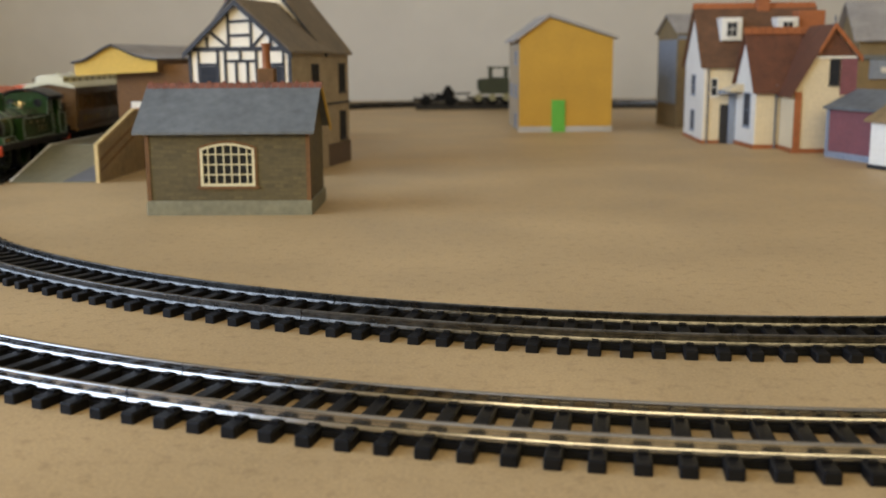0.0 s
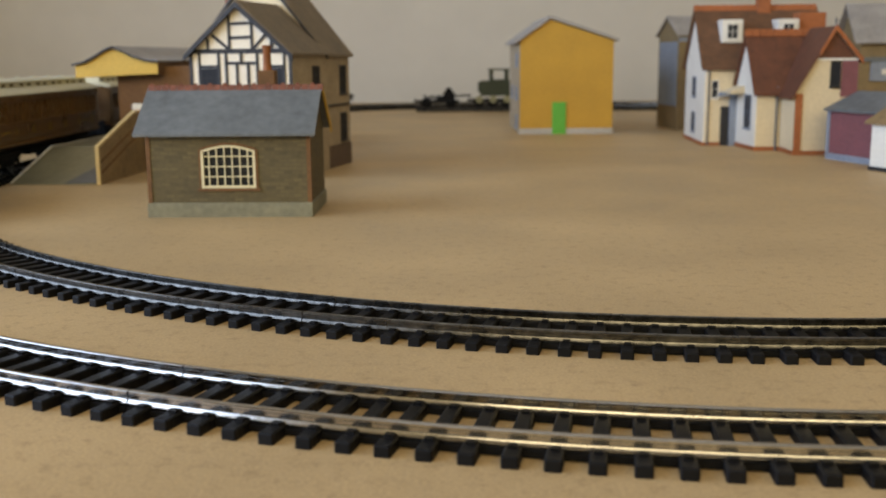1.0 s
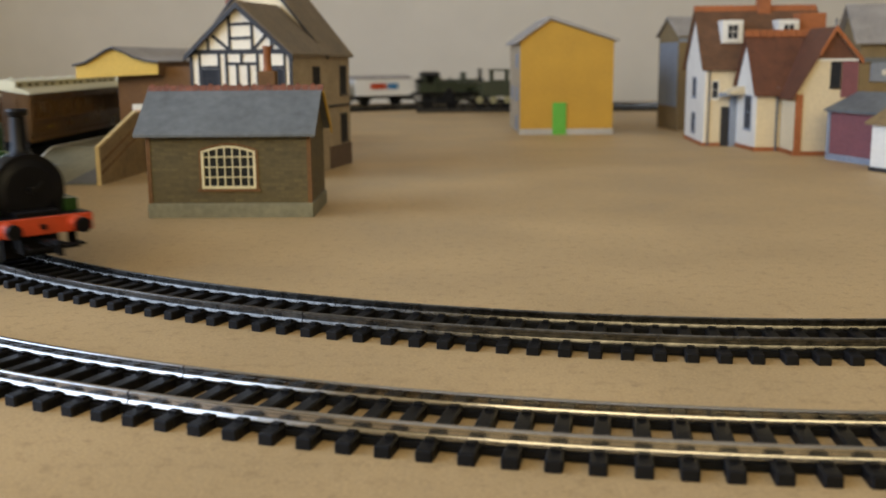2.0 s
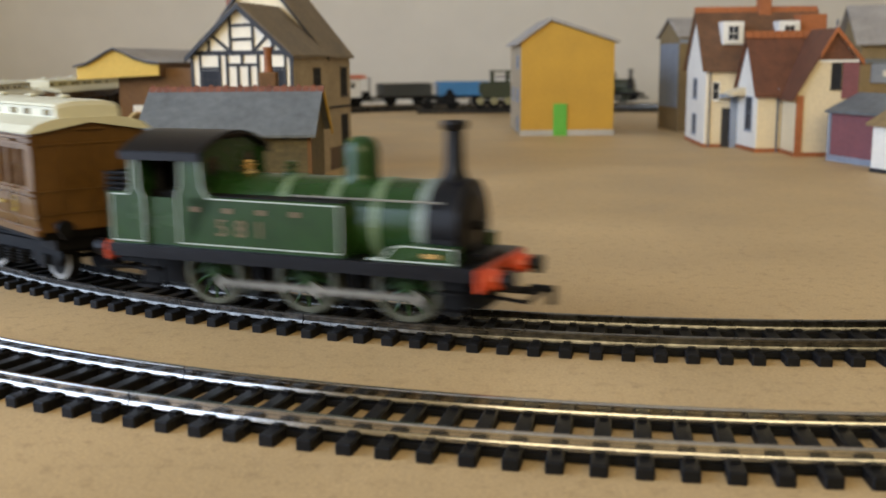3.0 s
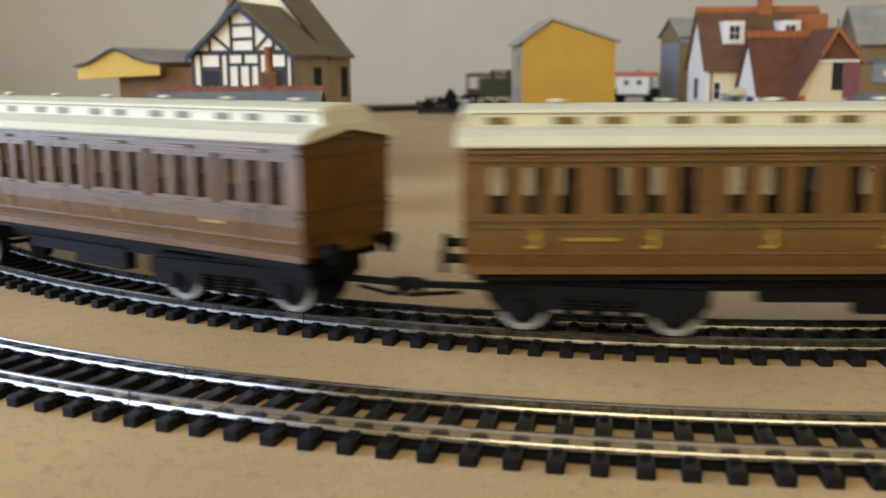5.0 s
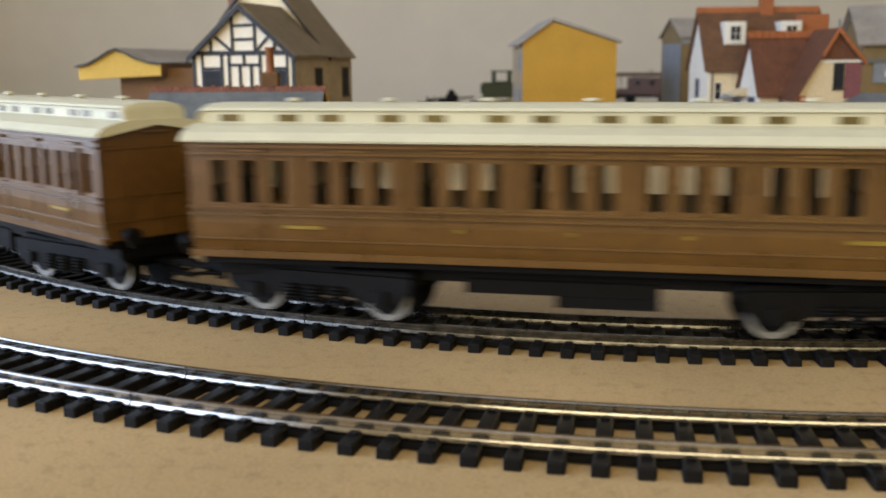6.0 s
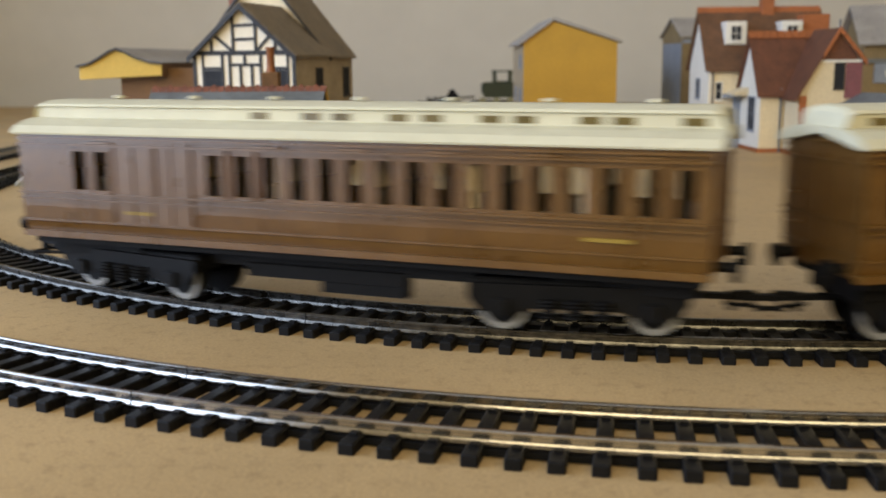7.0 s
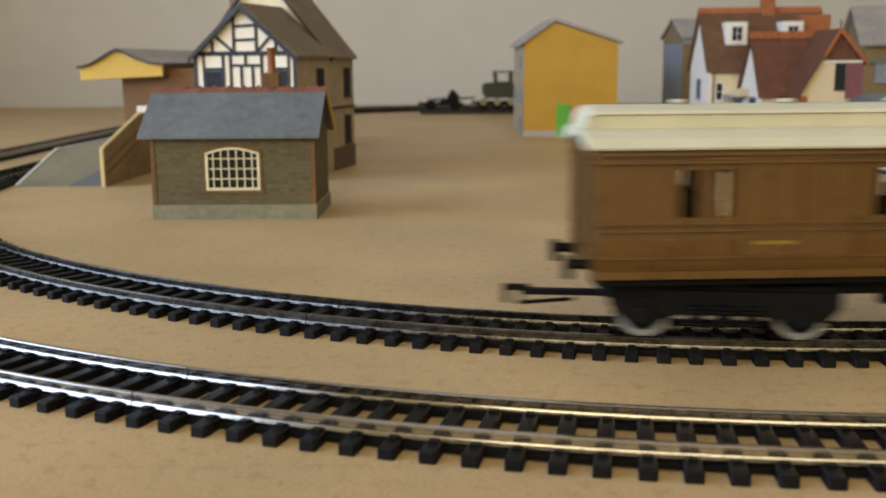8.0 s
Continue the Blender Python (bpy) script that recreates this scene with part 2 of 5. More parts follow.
# ---- mesh tools ----
class Build:
    """Collects solid shapes into one mesh."""

    def __init__(self):
        self.v, self.f = [], []

    def add(self, verts, faces):
        k = len(self.v)
        self.v += [tuple(p) for p in verts]
        self.f += [tuple(i + k for i in f) for f in faces]
        return self

    def box(self, x0, x1, y0, y1, z0, z1, c=0.0):
        """A block; c cuts its upright and top edges by that much."""
        if c <= 0:
            vs = [(x, y, z) for z in (z0, z1) for x, y in ((x0, y0), (x1, y0), (x1, y1), (x0, y1))]
            return self.add(vs, [(3, 2, 1, 0), (4, 5, 6, 7), (0, 1, 5, 4), (1, 2, 6, 5), (2, 3, 7, 6), (3, 0, 4, 7)])

        def ring(z, e):
            a, b, p, q = x0 + e, x1 - e, y0 + e, y1 - e
            return [(a + c, p, z), (b - c, p, z), (b, p + c, z), (b, q - c, z), (b - c, q, z), (a + c, q, z), (a, q - c, z), (a, p + c, z)]
        return self.rings([ring(z0, 0), ring(z1 - c, 0), ring(z1, c)])

    def rings(self, rings, cap=True, closed=True):
        k, n = len(self.v), len(rings[0])
        for r in rings:
            self.v += [tuple(p) for p in r]
        m = n if closed else n - 1
        for i in range(len(rings) - 1):
            for j in range(m):
                a, b = k + i * n + j, k + i * n + (j + 1) % n
                self.f.append((a, b, b + n, a + n))
        if cap:
            self.f.append(tuple(k + j for j in range(n))[::-1])
            self.f.append(tuple(k + (len(rings) - 1) * n + j for j in range(n)))
        return self

    def prism(self, poly, axis, a, b):
        """The outline poly pushed along an axis from a to b. x: poly is (y, z); y: poly is (x, z); z: poly is (x, y)."""
        def at(p, d):
            return {"x": (d, p[0], p[1]), "y": (p[0], d, p[1]), "z": (p[0], p[1], d)}[axis]
        return self.rings([[at(p, a) for p in poly], [at(p, b) for p in poly]])

    def tube(self, axis, center, r, a, b, n=16, r2=None):
        u, v = center
        r2 = r if r2 is None else r2
        def at(p, q, d):
            return {"x": (d, p, q), "y": (p, d, q), "z": (p, q, d)}[axis]
        return self.rings([[at(u + rr * math.cos(2 * math.pi * i / n), v + rr * math.sin(2 * math.pi * i / n), d) for i in range(n)]
                           for rr, d in ((r, a), (r2, b))])

    def lathe(self, x, y, prof, n=20):
        return self.rings([[(x + r * math.cos(2 * math.pi * i / n), y + r * math.sin(2 * math.pi * i / n), z) for i in range(n)] for r, z in prof])

    def ring(self, axis, center, r0, r1, a, b, n=24):
        """A hollow ring."""
        def at(t, r, d):
            p, q = center[0] + r * math.cos(t), center[1] + r * math.sin(t)
            return {"x": (d, p, q), "y": (p, d, q), "z": (p, q, d)}[axis]
        rings = []
        for r, d in ((r0, a), (r1, a), (r1, b), (r0, b), (r0, a)):
            rings.append([at(2 * math.pi * i / n, r, d) for i in range(n)])
        return self.rings(rings, cap=False)

    def bar(self, p, q, w, n=6):
        """A round rod from p to q, w thick."""
        p, q = Vector(p), Vector(q)
        t = (q - p).normalized()
        u = t.orthogonal().normalized()
        v = t.cross(u)
        return self.rings([[e + (u * math.cos(2 * math.pi * i / n) + v * math.sin(2 * math.pi * i / n)) * w / 2 for i in range(n)] for e in (p, q)])

    def beam(self, p, q, w, depth=0.0006, y=0.0):
        """A flat strip from p to q in the x z plane, standing out towards -y."""
        (x0, z0), (x1, z1) = p, q
        d = math.hypot(x1 - x0, z1 - z0)
        nx, nz = -(z1 - z0) / d * w / 2, (x1 - x0) / d * w / 2
        return self.prism([(x0 + nx, z0 + nz), (x1 + nx, z1 + nz), (x1 - nx, z1 - nz), (x0 - nx, z0 - nz)], "y", y - depth, y)

    def mesh(self, name, mat, smooth=False):
        me = bpy.data.meshes.new(name)
        me.from_pydata(self.v, [], self.f)
        bm = bmesh.new()
        bm.from_mesh(me)
        bmesh.ops.recalc_face_normals(bm, faces=bm.faces)
        if smooth:
            for f in bm.faces:
                f.smooth = len(f.verts) <= 4
            for e in bm.edges:
                e.smooth = len(e.link_faces) == 2 and e.calc_face_angle(0) < 0.7
        bm.to_mesh(me)
        bm.free()
        me.materials.append(mat)
        return me


def thing(name, label, category, m=None, group="", kind=""):
    ob = tagged(new(name), label, category, group, kind)
    ob.empty_display_size = 0.01
    if m is not None:
        ob.matrix_basis = m
    return ob


def part(name, b, mat, parent, label="", smooth=False, m=None):
    ob = new(name, b.mesh(name, mat, smooth) if isinstance(b, Build) else b)
    ob.parent = parent
    if m is not None:
        ob.matrix_basis = m
    if label:
        tagged(ob, label)
    return ob


def lettering(text, size, mat, parent, m, label=""):
    cu = bpy.data.curves.new("numeral", "FONT")
    cu.body, cu.size, cu.align_x, cu.align_y, cu.extrude = text, size, "CENTER", "CENTER", 0.00005
    tmp = bpy.data.objects.new("numeral", cu)
    scene.collection.objects.link(tmp)
    bpy.context.view_layer.update()
    me = bpy.data.meshes.new_from_object(tmp.evaluated_get(bpy.context.evaluated_depsgraph_get()))
    bpy.data.objects.remove(tmp)
    me.materials.clear()
    me.materials.append(mat)
    return part("numeral", me, mat, parent, label, m=m)


# ---- room and baseboard ----
def slab(name, boxes, mat, label, category="", kind="structure"):
    b = Build()
    for x in boxes:
        b.box(*x)
    ob = new(name, b.mesh(name, mat))
    return tagged(ob, label, category, "", kind)


slab("table_board", [(-0.85, 1.15, -0.55, 1.62, -0.018, 0.0)], MDF, "bare tan fibreboard baseboard carrying the model railway", "baseboard")
for sx in (-0.80, 1.10):
    for sy in (-0.5, 1.57):
        slab("table_leg", [(sx - 0.03, sx + 0.03, sy - 0.03, sy + 0.03, -0.75, -0.018)], MDF, "plain timber leg under the baseboard", "leg")
slab("floor", [(-1.25, 2.4, -1.8, 1.8, -0.80, -0.75)], CARPET, "brown carpet floor of the room", "floor")
slab("ceiling", [(-1.25, 2.4, -1.8, 1.8, 1.6, 1.65)], CEILING, "white painted ceiling", "ceiling")
slab("wall_north", [(-1.25, 2.4, 1.70, 1.80, -0.75, 1.6)], PLASTER, "plain warm grey plaster wall behind the layout", "wall")
# east and south walls are unseen; their dark colour weakens reflections and fill
slab("wall_east", [(2.3, 2.4, -1.7, 1.7, -0.75, 1.6)], NOBOUNCE, "plain unseen wall, coloured dark brown to cut bounce light", "wall")
# unseen; thickness and north jamb are set to shade the back wall's left part
slab("wall_west", [(-1.25, -1.0, -1.7, -0.81, -0.75, 1.6), (-1.25, -1.0, 0.75, 1.7, -0.75, 1.6), (-1.25, -1.0, -0.81, 0.75, -0.75, -0.35),
                   (-1.25, -1.0, -0.81, 0.75, 1.10, 1.6)], PLASTER, "unseen plaster wall with a tall window opening, thick to shade the back wall", "wall")
slab("wall_south", [(-1.25, -0.95, -1.8, -1.7, -0.75, 1.6), (1.19, 2.4, -1.8, -1.7, -0.75, 1.6), (-0.95, 1.19, -1.8, -1.7, -0.75, 0.55),
                    (-0.95, 1.19, -1.8, -1.7, 1.45, 1.6)], NOBOUNCE, "unseen wall with a wide window opening, dark brown to cut bounce light", "wall")

# ---- railway ----
CX, CY = 0.1096, 0.6028      # centre of the near bends
R_IN, R_OUT, RUN = 0.371, 0.438, 0.47
RAIL_Z = 0.0047


def along(s, R):
    """Place and heading (degrees) on an oval, s metres along it, anticlockwise; s = R * angle on the near bend."""
    total = 2 * math.pi * R + 2 * RUN
    s = (s - math.pi * R) % total
    if s < math.pi * R:
        a = math.pi + s / R
        return CX + R * math.cos(a), CY + R * math.sin(a), math.degrees(a) + 90
    s -= math.pi * R
    if s < RUN:
        return CX + R, CY + s, 90.0
    s -= RUN
    if s < math.pi * R:
        a = s / R
        return CX + R * math.cos(a), CY + RUN + R * math.sin(a), math.degrees(a) + 90
    return CX - R, CY + RUN - (s - math.pi * R), 270.0


RAIL_PROFILE = [(-0.0010, 0.0), (0.0010, 0.0), (0.0010, 0.0001), (0.00072, 0.0008), (0.0004, 0.0009), (0.0004, 0.0016), (0.00062, 0.0018), (0.00062, 0.0023),
                (0.00042, 0.0025), (-0.00042, 0.0025), (-0.00062, 0.0023), (-0.00062, 0.0018), (-0.0004, 0.0016), (-0.0004, 0.0009), (-0.00072, 0.0008), (-0.0010, 0.0001)]


def sleeper_mesh():
    b = Build()
    b.box(-0.0150, 0.0150, -0.00155, 0.00155, 0.0, 0.0022, 0.0003)
    for g in (-0.0088, 0.0088):
        for k in (-0.0017, 0.0017):
            b.prism([(g + k - 0.0007, -0.0008), (g + k + 0.0007, -0.0008), (g + k + 0.0007, 0.0008), (g + k - 0.0007, 0.0008)], "z", 0.0020, 0.0028)
    return b.mesh("sleeper", SLEEPER)


SLEEPER_MESH = sleeper_mesh()


def track_section(name, label, point, count, length, metal):
    """A section of track; point(u) gives x, y and heading for u from -0.5 to 0.5."""
    t = thing(name, label, "track", group="railway track sections")
    steps = 14

    def sweep(profile, off, z):
        rings = []
        for i in range(steps + 1):
            x, y, h = point((i / steps - 0.5) * 0.998)
            c, s = math.cos(h), math.sin(h)
            rings.append([(x + (off + p) * c, y + (off + p) * s, z + q) for p, q in profile])
        return Build().rings(rings)
    for off in (-0.0088, 0.0088):
        part("rail", sweep(RAIL_PROFILE, off, 0.0022), metal, t, "bright nickel silver rail" if metal is STEEL else "dull rail, tarnished on the oval, shade-dark on the siding", True)
        part("sleeper_web", sweep([(-0.0014, 0.0), (0.0014, 0.0), (0.0014, 0.0013), (-0.0014, 0.0013)], off, 0.0003), BLACK, t)
    for i in range(count):
        x, y, h = point((i + 0.55) / count - 0.5)
        jig = random.uniform(-0.6, 0.6)
        part("sleeper", SLEEPER_MESH, SLEEPER, t, m=pose(x, y, 0, 0, 0, math.degrees(h) + jig))
    return t


def oval_track(R, count, run_count, metal, look_of):
    half = radians(11.25)
    first = track_section("curved_track", "curved model track with black sleepers and " + look_of,
                          lambda u: (R * math.cos(2 * half * u) - R, R * math.sin(2 * half * u), 2 * half * u), count, R * 2 * half, metal)
    spots = [pose(CX, CY, 0, 0, 0, 180 + 22.5 * (k + 0.5)) @ pose(R, 0, 0) for k in range(8)]
    spots += [pose(CX, CY + RUN, 0, 0, 0, 22.5 * (k + 0.5)) @ pose(R, 0, 0) for k in range(8)]
    first.matrix_basis = spots[0]
    for m in spots[1:]:
        copy_thing(first, m)
    piece = RUN / 3
    flat = track_section("straight_track", "straight model track with black sleepers and " + look_of,
                         lambda u: (0.0, piece * u, 0.0), run_count, piece, metal)
    spots = [pose(CX + k * R, CY + piece * (i + 0.5), 0) for k in (-1, 1) for i in range(3)]
    flat.matrix_basis = spots[0]
    for m in spots[1:]:
        copy_thing(flat, m)
    return flat


oval_track(R_OUT, 24, 22, STEEL, "bright rails")
oval_track(R_IN, 21, 22, WORNRAIL, "grimy rails")
# the siding's dark rail colour stands in for shade along the rear
siding = track_section("siding_track", "straight siding with shade-dark rails and black sleepers", lambda u: (0.0, RUN / 3 * u, 0.0), 22, RUN / 3, SHADERAIL)
siding.matrix_basis = pose(0.045, 1.335, 0, 0, 0, 90)
copy_thing(siding, pose(0.045 + RUN / 3, 1.335, 0, 0, 0, 90))


# ---- rolling stock: x forwards, z from the rail top ----
def wheelset_mesh(r, half=0.0086, rim=RIM, n=22):
    b = Build()
    for s in (-1, 1):
        y0, y1 = sorted((s * (half - 0.0026), s * half))
        b.tube("y", (0, 0), r, y0, y1, n)
        f0, f1 = sorted((s * (half - 0.0030), s * (half - 0.0023)))
        b.tube("y", (0, 0), r + 0.0007, f0, f1, n)
    b.tube("y", (0, 0), 0.0008, -half - 0.001, half + 0.001, 8)
    me = b.mesh("wheelset", BLACK, True)
    me.materials.append(rim)
    b2 = Build()
    for s in (-1, 1):
        a, c = sorted((s * half, s * (half + 0.00025)))
        b2.ring("y", (0, 0), r * 0.76, r * 0.99, a, c, n)
    bm = bmesh.new()
    bm.from_mesh(me)
    k = len(bm.faces)
    tmp = b2.mesh("rim", rim)
    bm.from_mesh(tmp)
    bm.faces.ensure_lookup_table()
    for f in bm.faces[k:]:
        f.material_index = 1
    bm.to_mesh(me)
    bm.free()
    return me


COACH_WHEEL = wheelset_mesh(0.0062)
WAGON_WHEEL = wheelset_mesh(0.0062, rim=BLACK)


def buffers(b, x, s, z, half=0.0105, long=0.0055):
    for y in (-half, half):
        a, c = sorted((x, x + s * long * 0.7))
        b.tube("x", (y, z), 0.0011, a, c, 10)
        a, c = sorted((x + s * long * 0.7, x + s * long))
        b.tube("x", (y, z), 0.0024, a, c, 14)
    return b


def buffer_parts(parent, x, s, z, half, long, mat):
    for y in (-half, half):
        b = Build()
        a, c = sorted((x, x + s * long * 0.7))
        b.tube("x", (y, z), 0.0013, a, c, 10)
        a, c = sorted((x + s * long * 0.68, x + s * long))
        b.tube("x", (y, z), 0.0024, a, c, 14)
        part("buffer", b, mat, parent)


def coupling(b, x, s, z=0.0085, reach=0.016):
    """A wide-bar coupling with a hook."""
    x1 = x + s * reach
    a, c = sorted((x - s * 0.012, x1))
    b.box(a, c, -0.0012, 0.0012, z - 0.0006, z + 0.0008, 0.0002)
    b.bar((x1, -0.0078, z - 0.001), (x1, 0.0078, z - 0.001), 0.0012)
    for y in (-0.0078, 0.0078):
        b.bar((x1, y, z - 0.001), (x - s * 0.002, y * 0.35, z - 0.001), 0.0011)
    a, c = sorted((x1 - s * 0.002, x1 + s * 0.0045))
    b.box(a, c, -0.0009, 0.0009, z + 0.0003, z + 0.0017, 0.0002)
    a, c = sorted((x1 + s * 0.003, x1 + s * 0.0045))
    b.box(a, c, -0.0009, 0.0009, z - 0.0028, z + 0.0010)
    return b


HALF = 0.0937          # half a coach body
PIVOT = 0.06125        # bogie centres
AXLE = 0.0175
ROLLING = []           # (wheelset, radius, train) for motions()
BOGIES = []            # (bogie, side)


def bogie(parent, x):
    b = Build()
    for s in (-1, 1):
        y0, y1 = sorted((s * 0.0112, s * 0.0126))
        b.prism([(-0.0255, 0.0118), (0.0255, 0.0118), (0.0255, 0.0084), (0.0225, 0.0052), (0.0125, 0.0052), (0.0095, 0.0062), (-0.0095, 0.0062),
                 (-0.0125, 0.0052), (-0.0225, 0.0052), (-0.0255, 0.0084)], "y", y0, y1)
        for ax in (-AXLE, AXLE):
            y0, y1 = sorted((s * 0.0126, s * 0.0142))
            b.box(ax - 0.0019, ax + 0.0019, y0, y1, 0.0045, 0.0085, 0.0004)
    b.box(-0.005, 0.005, -0.0112, 0.0112, 0.0080, 0.0150, 0.0005)
    b.box(-0.0250, 0.0250, -0.0105, 0.0105, 0.0100, 0.0128, 0.0005)
    b.box(-0.0255, -0.0235, -0.0112, 0.0112, 0.0088, 0.0104)
    b.box(0.0235, 0.0255, -0.0112, 0.0112, 0.0088, 0.0104)
    s = 1 if x > 0 else -1
    coupling(b, s * 0.0355, s, 0.0082, 0.0105)
    g = part("bogie", b, BLACK, parent, "black bogie with pale wheel rims", m=pose(x, 0, 0))
    BOGIES.append((g, s))
    for side in (-1, 1):
        for x0 in (-0.0062, 0.0, 0.0062):
            c = Build()
            for k in range(5):
                c.ring("z", (x0, side * 0.0134), 0.0006, 0.0018 if x0 else 0.0022, 0.0046 + k * 0.0009, 0.0051 + k * 0.0009, 10)
            part("bogie_spring", c, BLACK, g, "black coil spring")
    for ax in (-AXLE, AXLE):
        w = part("wheelset", COACH_WHEEL, BLACK, g, m=pose(ax, 0, 0.0062))
        ROLLING.append((w, 0.0062, (ax, 0.0062)))
    return g


def lift(z):
    """Heights of the coach body over its high underframe."""
    return float(np.interp(z, [0.0, 0.0116, 0.0124, 0.0272, 0.0376, 0.0418, 0.0470, 0.0520, 0.06], [0.0, 0.0116, 0.0164, 0.0293, 0.0397, 0.0442, 0.0482, 0.0529, 0.0609]))


def coach(label, windows, tops, numerals, bars, double_doors=()):
    """A clerestory coach. windows: centres of the side windows; tops: centres of the clerestory lights."""
    c = thing("railway_coach", label, "train coach", group="passenger train")
    W, z0, z1 = 0.0166, 0.0125, 0.0418
    lo, hi, half = 0.0272, 0.0376, 0.0023
    cuts = sorted(windows)
    for s in (-1, 1):
        b = Build()
        y0, y1 = sorted((s * W, s * (W - 0.0012)))
        # lower panel leans in a little towards the sill
        prof = [(s * (W - 0.0014), z0), (s * (W - 0.0003), z0 + 0.005), (s * W, z0 + 0.009), (s * W, lo), (s * (W - 0.0012), lo), (s * (W - 0.0024), z0)]
        b.prism(prof, "x", -HALF, HALF)
        b.box(-HALF, HALF, y0, y1, hi, z1)
        edges = [-HALF] + [e for w in cuts for e in (w - half, w + half)] + [HALF]
        for a, e in zip(edges[::2], edges[1::2]):
            b.box(a, e, y0, y1, lo, hi)
        # beading
        f0, f1 = sorted((s * W, s * (W + 0.0011)))
        for z, h in ((0.0256, 0.0007), (0.0238, 0.0006), (0.0389, 0.0006), (0.0405, 0.0006)):
            b.box(-HALF, HALF, f0, f1, z, z + h)
        g0, g1 = sorted((s * (W - 0.0006), s * (W + 0.0001)))
        b.box(-HALF, HALF, g0, g1, 0.0168, 0.0174)
        b.box(-HALF - 0.0003, HALF + 0.0003, *sorted((s * (W - 0.0016), s * (W + 0.0002))), z0 - 0.0002, z0 + 0.0012)
        for a, e in zip(edges[2:-1:2], edges[3:-1:2]):
            if e - a > 0.0035:
                b.box((a + e) / 2 - 0.0003, (a + e) / 2 + 0.0003, f0, f1, 0.0261, 0.0389)
        for w in cuts[1::3]:
            for d in (-half - 0.0009, half + 0.0009):
                b.box(w + d - 0.00016, w + d + 0.00016, *sorted((s * W, s * (W + 0.0002))), 0.0175, 0.0395)
            b.box(w + half + 0.0002, w + half + 0.0008, *sorted((s * W, s * (W + 0.0010))), 0.0262, 0.0268)
            b.box(w - 0.004, w + 0.004, *sorted((s * W, s * (W + 0.0012))), 0.0396, 0.0402)
        for w in cuts:
            for d in (-half, half - 0.0003):
                b.box(w + d, w + d + 0.0003, *sorted((s * W, s * (W + 0.0003))), lo, hi)
        for d in double_doors:
            b.box(d - 0.0125, d + 0.0125, *sorted((s * W, s * (W + 0.0004))), 0.0175, 0.0405)
            for k in (-0.0120, -0.006, 0.0, 0.006, 0.0120):
                b.box(d + k - 0.0002, d + k + 0.0002, *sorted((s * (W + 0.0003), s * (W + 0.0008))), 0.0180, 0.0400)
        side = part("side", b, TEAK, c, "teak brown panelled coach side")
        for w in cuts:
            p = Build().box(w - half - 0.0002, w + half + 0.0002, *sorted((s * (W - 0.0007), s * (W - 0.0009))), lo - 0.0002, hi + 0.0002)
            pn = part("window_pane", p, PANE, side)
            pn.visible_shadow = False
    for s in (-1, 1):
        b = Build()
        x0, x1 = sorted((s * HALF, s * (HALF - 0.0012)))
        prof = [(-0.0153, z0), (0.0153, z0), (0.0163, z0 + 0.006), (0.0163, z1 - 0.002), (0.0135, 0.0446), (0.007, 0.0462), (-0.007, 0.0462), (-0.0135, 0.0446),
                (-0.0163, z1 - 0.002), (-0.0163, z0 + 0.006)]
        b.prism(prof, "x", x0, x1)
        end = part("end_wall", b, TEAKEND, c, "dark brown panelled coach end")
        x0, x1 = sorted((s * HALF, s * (HALF + 0.0004)))
        for z in (0.018, 0.0255, 0.0385):
            part("beading", Build().box(x0, x1, -0.0160, 0.0160, z, z + 0.0004), TEAKEND, end)
        for y in (-0.0085, 0.0, 0.0085):
            part("beading", Build().box(x0, x1, y - 0.0002, y + 0.0002, 0.0128, 0.040), TEAKEND, end)
        x0, x1 = sorted((s * HALF, s * (HALF + 0.0009)))
        part("lamp_iron", Build().box(x0, x1, -0.004, 0.004, 0.0425, 0.0431), TEAK, end)
        for z in (0.030, 0.0225):
            part("step", Build().box(x0, x1, 0.009, 0.013, z, z + 0.0004), TEAK, end)
        buffer_parts(c, s * HALF, s, 0.0145, 0.0105, 0.0055, BLACK)
    b = Build()
    E = HALF + 0.0018
    prof = [(-0.0176, 0.0417), (-0.0178, 0.0423), (-0.0158, 0.0446), (-0.0120, 0.0462), (-0.0080, 0.0470), (0.0080, 0.0470), (0.0120, 0.0462), (0.0158, 0.0446),
            (0.0178, 0.0423), (0.0176, 0.0417), (0.0150, 0.0419), (0.0, 0.0452), (-0.0150, 0.0419)]
    b.prism(prof, "x", -E, E)
    roof = part("roof", b, CREAM, c, "cream white clerestory roof")
    b = Build()

    def deck(x, k):
        return [(x, -0.0082, 0.0466), (x, 0.0082, 0.0466), (x, 0.0082, 0.0466 + 0.0034 * k), (x, 0.0092, 0.0466 + 0.0037 * k), (x, 0.0086, 0.0466 + 0.0044 * k),
                (x, 0.0045, 0.0466 + 0.0054 * k), (x, -0.0045, 0.0466 + 0.0054 * k), (x, -0.0086, 0.0466 + 0.0044 * k), (x, -0.0092, 0.0466 + 0.0037 * k),
                (x, -0.0082, 0.0466 + 0.0034 * k)]
    b.rings([deck(-E + 0.0008, 0.10), deck(-E + 0.0013, 0.70), deck(-E + 0.0020, 0.93), deck(-E + 0.0032, 1.0), deck(E - 0.0032, 1.0), deck(E - 0.0020, 0.93),
             deck(E - 0.0013, 0.70), deck(E - 0.0008, 0.10)])
    part("clerestory", b, CREAM, roof, smooth=False)
    for x in tops:
        b = Build()
        b.box(x - 0.0026, x + 0.0026, -0.0084, 0.0084, 0.0474, 0.0492)
